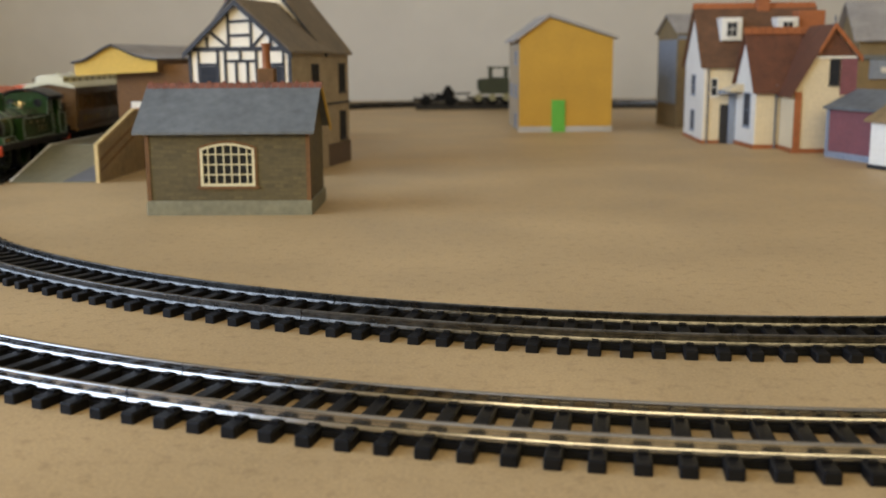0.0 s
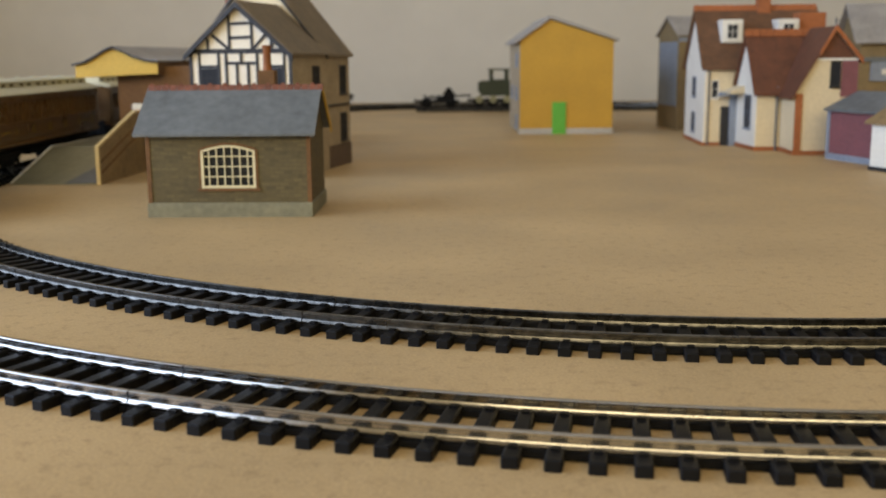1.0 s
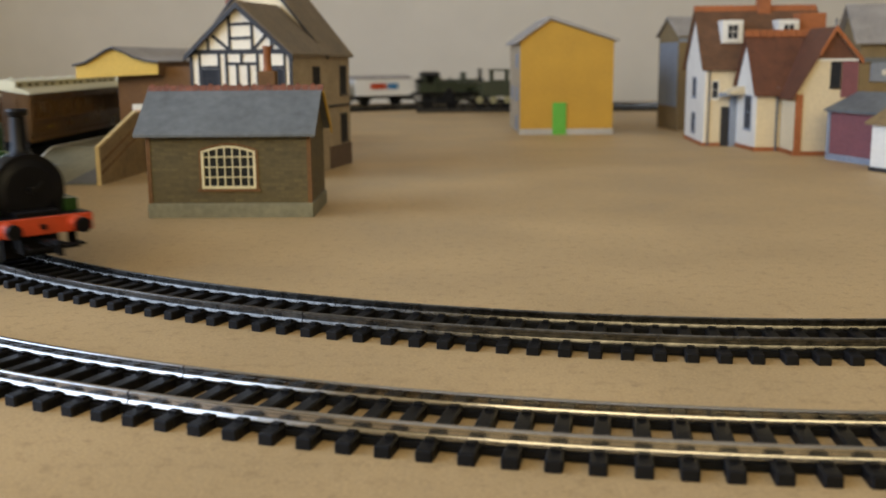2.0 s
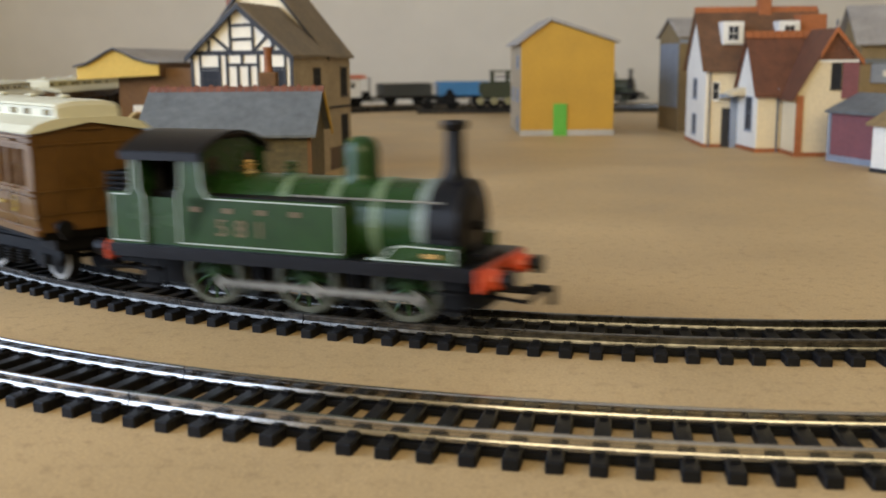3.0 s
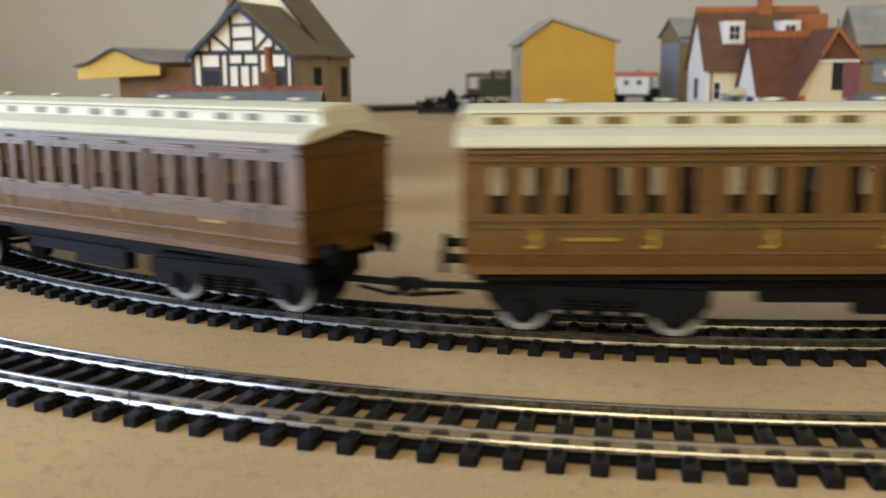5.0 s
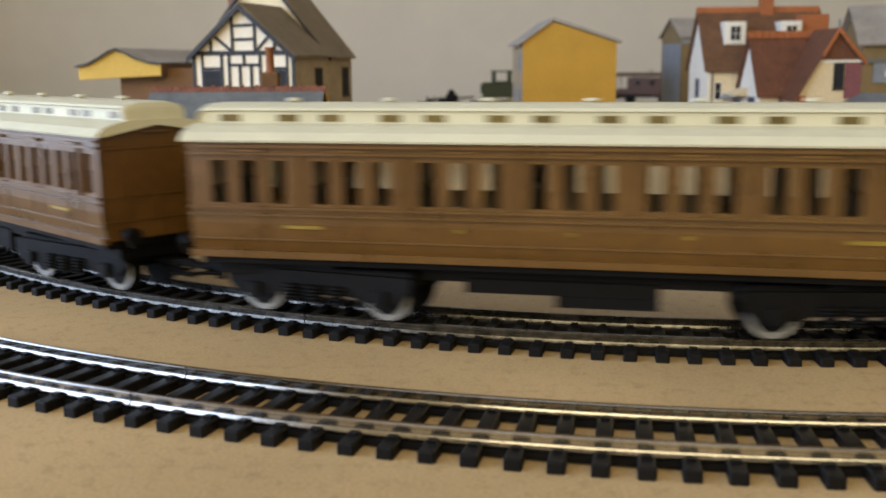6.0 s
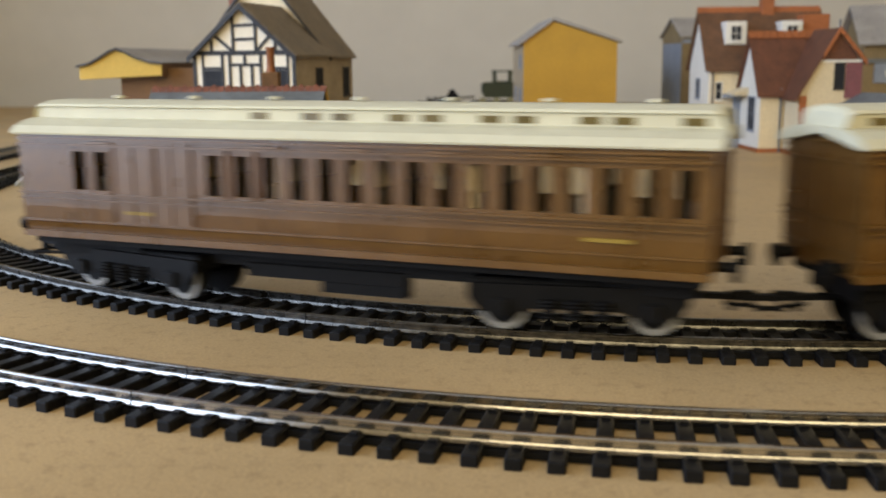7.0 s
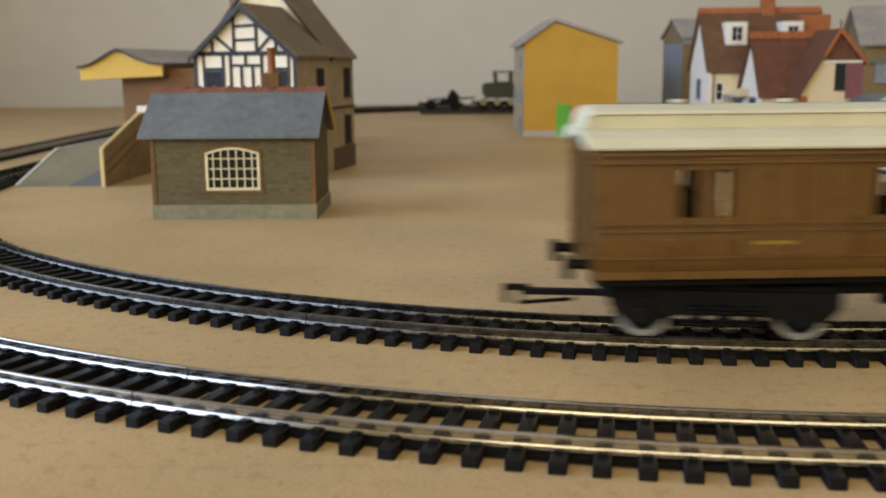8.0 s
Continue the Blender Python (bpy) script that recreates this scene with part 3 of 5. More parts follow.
        part("clerestory_light", b, VIEWPANE, roof, "small roof light, coloured tan for the backdrop seen through it")
    for x in [-0.0720 + i * 0.0250 for i in range(7)]:
        b = Build().lathe(x, 0, [(0.0009, 0.0515), (0.0009, 0.0524), (0.0017, 0.0525), (0.0014, 0.0531), (0.0004, 0.0533)], 12)
        part("roof_vent", b, CREAM, roof)
    b = Build()
    b.box(-HALF + 0.002, HALF - 0.002, -0.0148, 0.0148, z0 - 0.0005, z0 + 0.0008)
    b.box(-HALF + 0.004, HALF - 0.004, -0.0100, 0.0100, z0 - 0.0022, z0 - 0.0004)
    part("floor_pan", b, BLACK, c)
    b = Build()
    for i in range(8):
        x = -0.0913 + i * 0.0261
        b.box(x - 0.0004, x + 0.0004, -0.0150, 0.0150, z0 + 0.001, 0.0405)
    part("partition", b, SEAT, c, "tan compartment walls")
    b = Build()
    for i in range(7):
        x = -0.0783 + i * 0.0261
        for d in (-0.0095, 0.0095):
            b.box(x + d - 0.0027, x + d + 0.0027, -0.0148, 0.0148, z0 + 0.001, 0.0225, 0.0004)
            e = math.copysign(0.0017, d)
            b.box(x + d + e - 0.0009, x + d + e + 0.0009, -0.0148, 0.0148, 0.0225, 0.0308, 0.0003)
    part("seat_row", b, DARKIN, c, "dark seats behind the windows")
    b = Build()
    b.box(-0.026, 0.020, -0.0105, -0.0065, 0.0078, 0.0115, 0.0004)
    b.box(-0.004, 0.020, -0.0105, -0.0065, 0.0050, 0.0080, 0.0004)
    part("battery_box", b, BLACK, c)
    part("battery_box", Build().box(-0.026, 0.020, 0.0065, 0.0105, 0.0078, 0.0115, 0.0004), BLACK, c)
    for s in (-1, 1):
        for x, text in numerals:
            lettering(text, 0.0072, YELLOWPRINT, c, pose(x, s * (W + 0.0001), 0.0208, 90, 0, 0 if s < 0 else 180))
        for x, w in bars:
            y0, y1 = sorted((s * W, s * (W + 0.0006)))
            part("lettering_bar", Build().box(x - w, x + w, y0, y1, 0.0203, 0.0213), DULLYELLOW, c)
    for o in c.children_recursive:
        if o.name.startswith("numeral"):
            o.location.z = lift(o.location.z)
        else:
            for v in o.data.vertices:
                v.co.z = lift(v.co.z)
    for x in (-PIVOT, PIVOT):
        bogie(c, x)
    return c


DOORS = [-0.0783 + i * 0.0261 for i in range(7)]
THIRD = [x + d for x in DOORS for d in (-0.0076, 0.0, 0.0076)]
LIGHTS = [x + d for x in DOORS for d in (-0.0076, 0.0076)]
coach_first = coach("teak brown clerestory coach with yellow class numerals", THIRD, LIGHTS,
                    list(zip(DOORS, "3333113")), [(-0.0656, 0.0062), (0.0665, 0.0050)])
coach_second = coach("teak brown clerestory coach with a cream roof", THIRD, LIGHTS, [], [(-0.0645, 0.0048), (0.0640, 0.0045), (-0.0261, 0.0008), (0.0, 0.0008), (0.0261, 0.0008)])
BRAKE = [-0.0733, -0.0660, -0.0307, -0.0222] + [-0.0140 + i * 0.0078 for i in range(13)] + [0.0880]
coach_brake = coach("teak brown brake coach with luggage doors at one end", sorted(BRAKE), [-0.0216, -0.0065, 0.0019, 0.0173, 0.0262, 0.0410, 0.0493, 0.0648, 0.0725, 0.0880],
                    [], [(-0.054, 0.0048), (0.0712, 0.0055)], double_doors=(-0.0495,))


def spoked_wheel(r, y, paint, rim):
    """One driving wheel pair with spokes."""
    me = Build()
    for s in (-1, 1):
        a, b = sorted((s * y, s * (y - 0.0022)))
        me.tube("y", (0, 0), 0.0017, a - 0.0003, b + 0.0003, 12)
        for k in range(12):
            t = 2 * math.pi * k / 12
            me.bar((0, (a + b) / 2, 0), (r * 0.88 * math.cos(t), (a + b) / 2, r * 0.88 * math.sin(t)), 0.00085, 5)
        me.prism([(0.0035 * math.cos(t), 0.0035 * math.sin(t)) for t in (0.3, 0.8, -0.8, -0.3)], "y", a, b)
    me.tube("y", (0, 0), 0.001, -y, y, 8)
    ob = me.mesh("driving_wheel", paint, True)
    tyre = Build()
    for s in (-1, 1):
        a, b = sorted((s * y, s * (y - 0.0024)))
        tyre.ring("y", (0, 0), r * 0.84, r, a, b, 28)
        a, b = sorted((s * (y - 0.0018), s * (y - 0.0025)))
        tyre.ring("y", (0, 0), r * 0.84, r + 0.0007, a, b, 28)
    return ob, tyre.mesh("tyre", rim, True)


LOCO_R = 0.0086
RODS = []


def tank_engine(label, green, lining, group, fancy=True):
    c = thing("tank_locomotive", label, "locomotive", group=group)
    # footplate and frames
    b = Build()
    b.box(-0.056, 0.0488, -0.0165, 0.0165, 0.0140, 0.0160, 0.0002)
    b.box(-0.055, 0.0478, -0.0160, 0.0160, 0.0126, 0.0141)
    part("running_plate", b, SATIN, c, "black running plate")
    b = Build()
    b.box(-0.050, 0.047, -0.0055, 0.0055, 0.0040, 0.0126, 0.0004)
    b.box(-0.050, 0.048, -0.0062, -0.0055, 0.0055, 0.0126)
    for x in (-0.0145, 0.0135, 0.0395):
        b.box(x - 0.0006, x + 0.0006, -0.0090, 0.0090, 0.0022, 0.0110)
    for x, w in ((-0.0445, 0.0032), (0.0415, 0.0030)):
        for s in (-1, 1):
            y0, y1 = sorted((s * 0.0128, s * 0.0160))
            b.box(x - w, x + w, y0, y1, 0.0046, 0.0054)
            b.box(x - w, x + w, y0, y1, 0.0092, 0.0099)
            b.box(x - w, x + w, *sorted((s * 0.0126, s * 0.0131)), 0.0046, 0.0130)
    part("frame", b, BLACK, c, "black frames and steps")
    for s in (-1, 1):
        b = Build()
        y0, y1 = sorted((s * 0.0060, s * 0.0150))
        b.box(-0.0310, 0.0140, y0, y1, 0.0160, 0.0293, 0.0003)
        part("side_tank", b, green, c, "green side tank with a pale lining")
        # cab sheet: bunker side, low door, posts curving up to the roof
        b = Build()
        y0, y1 = sorted((s * 0.0139, s * 0.0150))
        b.prism([(-0.0560, 0.0160), (-0.0440, 0.0160), (-0.0440, 0.0290), (-0.0452, 0.0305), (-0.0455, 0.0398), (-0.0490, 0.0398), (-0.0490, 0.0310),
                 (-0.0500, 0.0297), (-0.0560, 0.0297)], "y", y0, y1)
        b.prism([(-0.0345, 0.0160), (-0.0308, 0.0160), (-0.0225, 0.0294), (-0.0245, 0.0300), (-0.0257, 0.0320), (-0.0262, 0.0398), (-0.0330, 0.0398), (-0.0333, 0.0320),
                 (-0.0345, 0.0297)], "y", y0, y1)
        d0, d1 = sorted((s * 0.0132, s * 0.0138))
        b.box(-0.0441, -0.0344, d0, d1, 0.0160, 0.0285)
        part("cab_side", b, green, c)
        if lining:
            b = Build()
            y0, y1 = sorted((s * 0.0150, s * 0.0152))
            w = 0.00032

            def line(x0, z0, x1, z1):
                d = math.hypot(x1 - x0, z1 - z0)
                nx, nz = -(z1 - z0) / d * w / 2, (x1 - x0) / d * w / 2
                b.prism([(x0 + nx, z0 + nz), (x1 + nx, z1 + nz), (x1 - nx, z1 - nz), (x0 - nx, z0 - nz)], "y", y0, y1)
            runs = [[(-0.0550, 0.0168), (-0.0446, 0.0168), (-0.0446, 0.0290), (-0.0458, 0.0306), (-0.0460, 0.0392), (-0.0484, 0.0392), (-0.0485, 0.0308), (-0.0498, 0.0291),
                     (-0.0550, 0.0291), (-0.0550, 0.0168)],
                    [(-0.0338, 0.0170), (0.0132, 0.0170), (0.0132, 0.0287), (-0.0245, 0.0289), (-0.0262, 0.0315), (-0.0268, 0.0392), (-0.0325, 0.0392),
                     (-0.0328, 0.0318), (-0.0338, 0.0297), (-0.0338, 0.0170)]]
            for run in runs:
                for p, q in zip(run, run[1:]):
                    line(*p, *q)
            part("lining", b, LINING, c, "pale lining on the green panels")
            for i in range(4):
                x = (-0.0285 + i * 0.0098) * (1 if s < 0 else -1) - (0 if s < 0 else 0.0165)
                part("lettering_bar", Build().box(x - 0.0011, x + 0.0011, *sorted((s * 0.0150, s * 0.01515)), 0.0254, 0.0267), GOLD, c)
            for i, digit in enumerate("581"):
                x = -0.0150 + (i - 1) * 0.0056 * (1 if s < 0 else -1)
                lettering(digit, 0.0062, GOLD, c, pose(x, s * 0.01508, 0.0214, 90, 0, 0 if s < 0 else 180), "dull gold numeral")
        # sand box with swept top on the running plate
        b = Build()
        y0, y1 = sorted((s * 0.0105, s * 0.0148))
        b.prism([(0.0205, 0.0160), (0.0430, 0.0160), (0.0430, 0.0200), (0.0300, 0.0204), (0.0270, 0.0198), (0.0245, 0.0172), (0.0205, 0.0166)], "y", y0, y1)
        box = part("splasher", b, green, c, "green splasher with a pale edge")
        if lining:
            b = Build()
            y0, y1 = sorted((s * 0.0148, s * 0.0150))
            run = [(0.0205, 0.0164), (0.0427, 0.0164), (0.0427, 0.0198), (0.0300, 0.0201), (0.0270, 0.0195), (0.0245, 0.0170), (0.0205, 0.0164)]
            for p, q in zip(run, run[1:]):
                line(*p, *q)
            part("lining", b, LINING, box)
            part("plate", Build().box(0.0350, 0.0392, *sorted((s * 0.0148, s * 0.0151)), 0.0175, 0.0186), BRASS, box, "small brass plate")
    # cab front and back, roof, bunker
    b = Build()
    for x in (-0.0285, -0.0475):
        b.prism([(-0.0140, 0.0160), (0.0140, 0.0160), (0.0140, 0.0400), (0.0080, 0.0430), (-0.0080, 0.0430), (-0.0140, 0.0400)], "x", x, x + 0.001)
    part("cab_plate", b, green, c)
    for x in (-0.0274, -0.0476):
        for y in (-0.0085, 0.0085):
            w = Build().tube("x", (y, 0.0365), 0.0027, x, x + 0.0002, 16)
            wd = part("spectacle", w, DARKPANE, c)
            part("spectacle_ring", Build().ring("x", (y, 0.0365), 0.0027, 0.0032, x - 0.0001, x + 0.0003, 16), green, wd)
    b = Build()
    arch = [(y, 0.0404 + 0.0050 * (1 - (y / 0.0168) ** 2)) for y in [-0.0168 + i * 0.0028 for i in range(13)]]
    arch += [(y, z - 0.0009) for y, z in arch[::-1]]
    b.prism(arch, "x", -0.0503, -0.0255)
    b.box(-0.0503, -0.0255, -0.0165, -0.0150, 0.0384, 0.0407)
    b.box(-0.0503, -0.0255, 0.0150, 0.0165, 0.0384, 0.0407)
    part("cab_roof", b, SATIN, c, "black arched cab roof", True)
    inner = part("cab_floor", Build().box(-0.0465, -0.0290, -0.0100, 0.0100, 0.0160, 0.0300, 0.0005), BLACK, c, "dark cab interior")
    for x0, x1, y, z in ((-0.0330, -0.0290, 0.0085, 0.0405), (-0.0465, -0.0440, 0.0085, 0.0405), (-0.0440, -0.0330, 0.0040, 0.0395)):
        part("cab_fitting", Build().box(x0, x1, -y, y, 0.0300, z, 0.0010), BLACK, inner)
    b = Build()
    b.box(-0.0560, -0.0548, -0.0150, 0.0150, 0.0160, 0.0297, 0.0003)
    part("bunker_back", b, green, c)
    b = Build()
    for z in (0.0302, 0.0316, 0.0330, 0.0344):
        for s in (-1, 1):
            b.bar((-0.0565, s * 0.0143, z), (-0.0490, s * 0.0143, z), 0.0010)
        b.bar((-0.0565, -0.0143, z), (-0.0565, 0.0143, z), 0.0010)
    for s in (-1, 1):
        b.bar((-0.0565, s * 0.0143, 0.0290), (-0.0565, s * 0.0143, 0.0348), 0.0009)
    part("coal_rail", b, BLACK, c, "black coal rails")
    b = Build()
    for i in range(40):
        x, y, s = random.uniform(-0.0545, -0.049), random.uniform(-0.013, 0.013), random.uniform(0.001, 0.002)
        b.box(x - s, x + s, y - s, y + s, 0.0275, 0.0295 + random.uniform(0, 0.002), s * 0.5)
    part("coal", b, BLACK, c)
    # boiler
    part("boiler", Build().tube("x", (0, 0.0235), 0.0108, -0.0275, 0.0340, 36), green, c, "green boiler with pale bands", True)
    for x, w in ((-0.0072, 0.0022), (0.0073, 0.0022), (0.0192, 0.0022), (0.0312, 0.0026)):
        part("boiler_band", Build().ring("x", (0, 0.0235), 0.0107, 0.0111, x, x + w, 36), (BANDGREY if x > 0.03 else BANDGREEN) if lining else green, c, "pale boiler band" if lining else "")
    part("tank_top", Build().box(-0.0275, 0.0138, -0.0146, 0.0146, 0.0293, 0.0296), BLACK, c)
    b = Build().tube("x", (0, 0.0235), 0.0114, 0.0340, 0.0420, 36)
    b.prism([(-0.0112, 0.0160), (0.0112, 0.0160), (0.0112, 0.0240), (-0.0112, 0.0240)], "x", 0.0345, 0.0415)
    b.tube("x", (0, 0.0235), 0.0098, 0.0420, 0.0428, 28, 0.0075)
    b.tube("x", (0, 0.0235), 0.0012, 0.0428, 0.0448, 10)
    b.bar((0.0446, 0, 0.0235), (0.0446, 0.0035, 0.0262), 0.0006)
    b.box(0.0415, 0.0478, -0.0070, 0.0070, 0.0160, 0.0176, 0.0004)
    part("smokebox", b, SATIN, c, "black smokebox", True)
    b = Build().lathe(0.0372, 0, [(0.0046, 0.0338), (0.0032, 0.0352), (0.0025, 0.0372), (0.0023, 0.0463), (0.0031, 0.0468), (0.0034, 0.0480), (0.0030, 0.0488), (0.0022, 0.0488),
                                  (0.0020, 0.0440)], 24)
    part("chimney", b, SATIN, c, "tall black chimney", True)
    b = Build().lathe(0.0120, 0, [(0.0060, 0.0325), (0.0046, 0.0340), (0.0044, 0.0355), (0.0044, 0.0408), (0.0039, 0.0430), (0.0026, 0.0442), (0.0008, 0.0446)], 24)
    part("dome", b, green, c, "round green dome", True)
    for x in (-0.0215, -0.0085):
        b = Build().lathe(x, 0, [(0.0022, 0.0340), (0.0016, 0.0348), (0.0010, 0.0352), (0.0010, 0.0368), (0.0014, 0.0370), (0.0013, 0.0376), (0.0003, 0.0378)], 12)
        b.bar((x, -0.0028, 0.0362), (x, 0.0028, 0.0362), 0.0007)
        part("safety_valve", b, BRASS if x < -0.01 else green, c, "small valve on the boiler")
    for s in (-1, 1):
        b = Build().bar((-0.0020, s * 0.0112, 0.0302), (0.0385, s * 0.0118, 0.0302), 0.0006)
        for x in (0.0040, 0.0180, 0.0330):
            b.bar((x, s * 0.0086, 0.0302), (x, s * 0.0114, 0.0302), 0.0005)
        part("handrail", b, PALE, c, "bright wire handrail")
    # beams, buffers, couplings
    for x, s in ((0.0488, 1), (-0.0560, -1)):
        a, e = sorted((x, x + s * 0.0012))
        beam = part("buffer_beam", Build().box(a, e, -0.0165, 0.0165, 0.0104 if s > 0 else 0.0116, 0.0158, 0.0003), RED if lining else BLACK, c, "orange red buffer beam" if lining else "")
        buffer_parts(beam, x + s * 0.0012, s, 0.0128 if s > 0 else 0.0136, 0.0108, 0.0062, SATIN)
        for y in (-0.0108, 0.0108):
            part("buffer_housing", Build().tube("x", (y, 0.0128 if s > 0 else 0.0136), 0.0028 if s > 0 else 0.0023, *sorted((x + s * 0.0011, x + s * 0.0040)), 14, 0.0022), RED if lining else BLACK, beam)
        part("coupling", coupling(Build(), x - s * 0.004, s, 0.0082, 0.0135), BLACK, beam)
        part("coupling_hook", Build().box(*sorted((x, x + s * 0.003)), -0.0007, 0.0007, 0.0122, 0.0136), BLACK, beam)
    # wheels and rods
    wheel, tyre = spoked_wheel(LOCO_R, 0.0090, DULLGREEN if not lining else GREEN, TYRE)
    for x in (-0.0280, 0.0, 0.0280):
        w = part("driving_wheel", wheel, GREEN, c, "green spoked wheel with a pale tyre", m=pose(x, 0, LOCO_R))
        part("tyre", tyre, TYRE, w)
        ROLLING.append((w, LOCO_R, (x, LOCO_R)))
    for s in (-1, 1):
        b = Build()
        y0, y1 = sorted((s * 0.0098, s * 0.0106))
        b.box(-0.0280, 0.0280, y0, y1, -0.0008, 0.0008)
        for x in (-0.028, 0, 0.028):
            b.tube("y", (x, 0), 0.0017, y0 - 0.0002, y1 + 0.0002, 12)
        rod = part("coupling_rod", b, RODSTEEL, c, "dull steel coupling rod", m=pose(0.0042, 0, LOCO_R))
        RODS.append((rod, 0.0042))
    return c


engine = tank_engine("apple green tank engine with white lining and red beam", GREEN, True, "passenger train")
PASSENGER_WHEELS, PASSENGER_RODS = list(ROLLING), list(RODS)
ROLLING.clear(), RODS.clear()
goods_engine = tank_engine("dark green tank engine hauling a goods train", DULLGREEN, False, "goods train")


def wagon(name, label, half, build):
    """A four-wheeled goods vehicle."""
    c = thing(name, label, "goods wagon", group="goods train")
    b = Build()
    b.box(-half, half, -0.0145, 0.0145, 0.0108, 0.0130, 0.0003)
    for s in (-1, 1):
        y0, y1 = sorted((s * 0.0108, s * 0.0120))
        b.box(-half, half, y0, y1, 0.0090, 0.0108)
        for x in (-half * 0.56, half * 0.56):
            b.prism([(x - 0.0065, 0.0095), (x + 0.0065, 0.0095), (x + 0.0020, 0.0045), (x - 0.0020, 0.0045)], "y", y0, y1)
    for s in (-1, 1):
        buffers(b, s * half, s, 0.0115, 0.0105, 0.005)
        coupling(b, s * (half - 0.002), s, 0.0075, 0.009)
    part("underframe", b, BLACK, c)
    for x in (-half * 0.56, half * 0.56):
        w = part("wheelset", WAGON_WHEEL, BLACK, c, m=pose(x, 0, 0.0062))
        ROLLING.append((w, 0.0062, (x, 0.0062)))
    build(c, half)
    return c


def open_body(mat, height):
    def build(c, half):
        for s in (-1, 1):
            y0, y1 = sorted((s * 0.0140, s * 0.0150))
            b = Build().box(-half, half, y0, y1, 0.0130, height, 0.0002)
            for k in range(6):
                x = -half + 0.004 + k * (2 * half - 0.008) / 5
                b.box(x - 0.0007, x + 0.0007, *sorted((s * 0.0150, s * 0.0156)), 0.0120, height - 0.0004)
            for k in range(1, 4):
                z = 0.013 + (height - 0.013) * k / 4
                b.box(-half, half, *sorted((s * 0.0150, s * 0.0152)), z - 0.0002, z + 0.0002)
            part("side", b, mat, c)
            a, e = sorted((s * half, s * (half - 0.001)))
            part("end", Build().box(a, e, -0.0140, 0.0140, 0.0130, height, 0.0002), mat, c)
        part("load", Build().box(-half + 0.001, half - 0.001, -0.0138, 0.0138, 0.0130, height - 0.005, 0.002), BLACK, c)
    return build


def van_body(c, half):
    b = Build().box(-half, half, -0.0150, 0.0150, 0.0130, 0.0365, 0.0004)
    for s in (-1, 1):
        for k in range(7):
            x = -half + 0.003 + k * (2 * half - 0.006) / 6
            b.box(x - 0.0005, x + 0.0005, *sorted((s * 0.0150, s * 0.0155)), 0.0130, 0.0360)
    part("body", b, VANWHITE, c)
    arch = [(y, 0.0362 + 0.0048 * (1 - (y / 0.0160) ** 2)) for y in [-0.0160 + i * 0.0032 for i in range(11)]]
    arch += [(-y, 0.0358) for y in (-0.0160, 0.0160)]
    part("roof", Build().prism(arch, "x", -half - 0.0008, half + 0.0008), GREYROOF, c, "grey arched van roof")
    for s in (-1, 1):
        part("red_panel", Build().box(-0.020, 0.004, *sorted((s * 0.0150, s * 0.0158)), 0.0220, 0.0300), RED, c, "red painted band")
        part("blue_panel", Build().box(0.006, 0.022, *sorted((s * 0.0150, s * 0.0158)), 0.0220, 0.0300), BLUE, c, "blue painted band")


def brake_body(body_mat, roof_mat, frac):
    def build(c, half):
        cab = half * frac
        b = Build().box(-cab, cab, -0.0145, 0.0145, 0.0130, 0.0370, 0.0003)
        part("cabin", b, body_mat, c)
        b = Build()
        for s in (-1, 1):
            for x in (-half + 0.001, half - 0.001):
                b.box(x - 0.0008, x + 0.0008, s * 0.0142 - 0.0008, s * 0.0142 + 0.0008, 0.0130, 0.0400)
            for x0, x1 in ((-half, -cab), (cab, half)):
                b.box(x0, x1, *sorted((s * 0.0138, s * 0.0146)), 0.0130, 0.0210)
        part("veranda", b, BLACK if roof_mat is REDROOF else BAUXITE, c)
        arch = [(y, 0.0396 + 0.0042 * (1 - (y / 0.0162) ** 2)) for y in [-0.0162 + i * 0.0036 for i in range(10)]]
        arch += [(-y, 0.0386) for y in (-0.0162, 0.0162)]
        part("roof", Build().prism(arch, "x", -half * (0.86 if roof_mat is REDROOF else 1.0), half * (0.86 if roof_mat is REDROOF else 1.0)), roof_mat, c)
        part("chimney", Build().tube("z", (0.004, 0.004), 0.0012, 0.040, 0.0475, 10), BLACK, c)
        for s in (-1, 1):
            for x in (-cab * 0.4, cab * 0.4):
                part("cabin_window", Build().box(x - 0.003, x + 0.003, *sorted((s * 0.0145, s * 0.0150)), 0.0260, 0.0330), DARKPANE, c)
    return build


GOODS = [(0.0600, goods_engine),
         (0.175, wagon("covered_van", "white covered van with red and blue bands", 0.043, van_body)),
         (0.2685, wagon("open_wagon", "blue open wagon with a dark load", 0.0375, open_body(BLUE, 0.0325))),
         (0.356, wagon("open_wagon", "dark grey planked open wagon", 0.0375, open_body(WAGONGREY, 0.0310))),
         (0.4535, wagon("brake_van", "white van with an orange red roof", 0.0375, brake_body(VANWHITE, REDROOF, 0.62))),
         (0.5500, wagon("brake_van", "white van with an orange red roof", 0.0375, brake_body(VANWHITE, REDROOF, 0.62))),
         (0.6550, wagon("brake_van", "dark brown brake van with open verandas", 0.0430, brake_body(BAUXITE, BAUXITE, 0.60)))]
GOODS_WHEELS, GOODS_RODS = list(ROLLING), list(RODS)


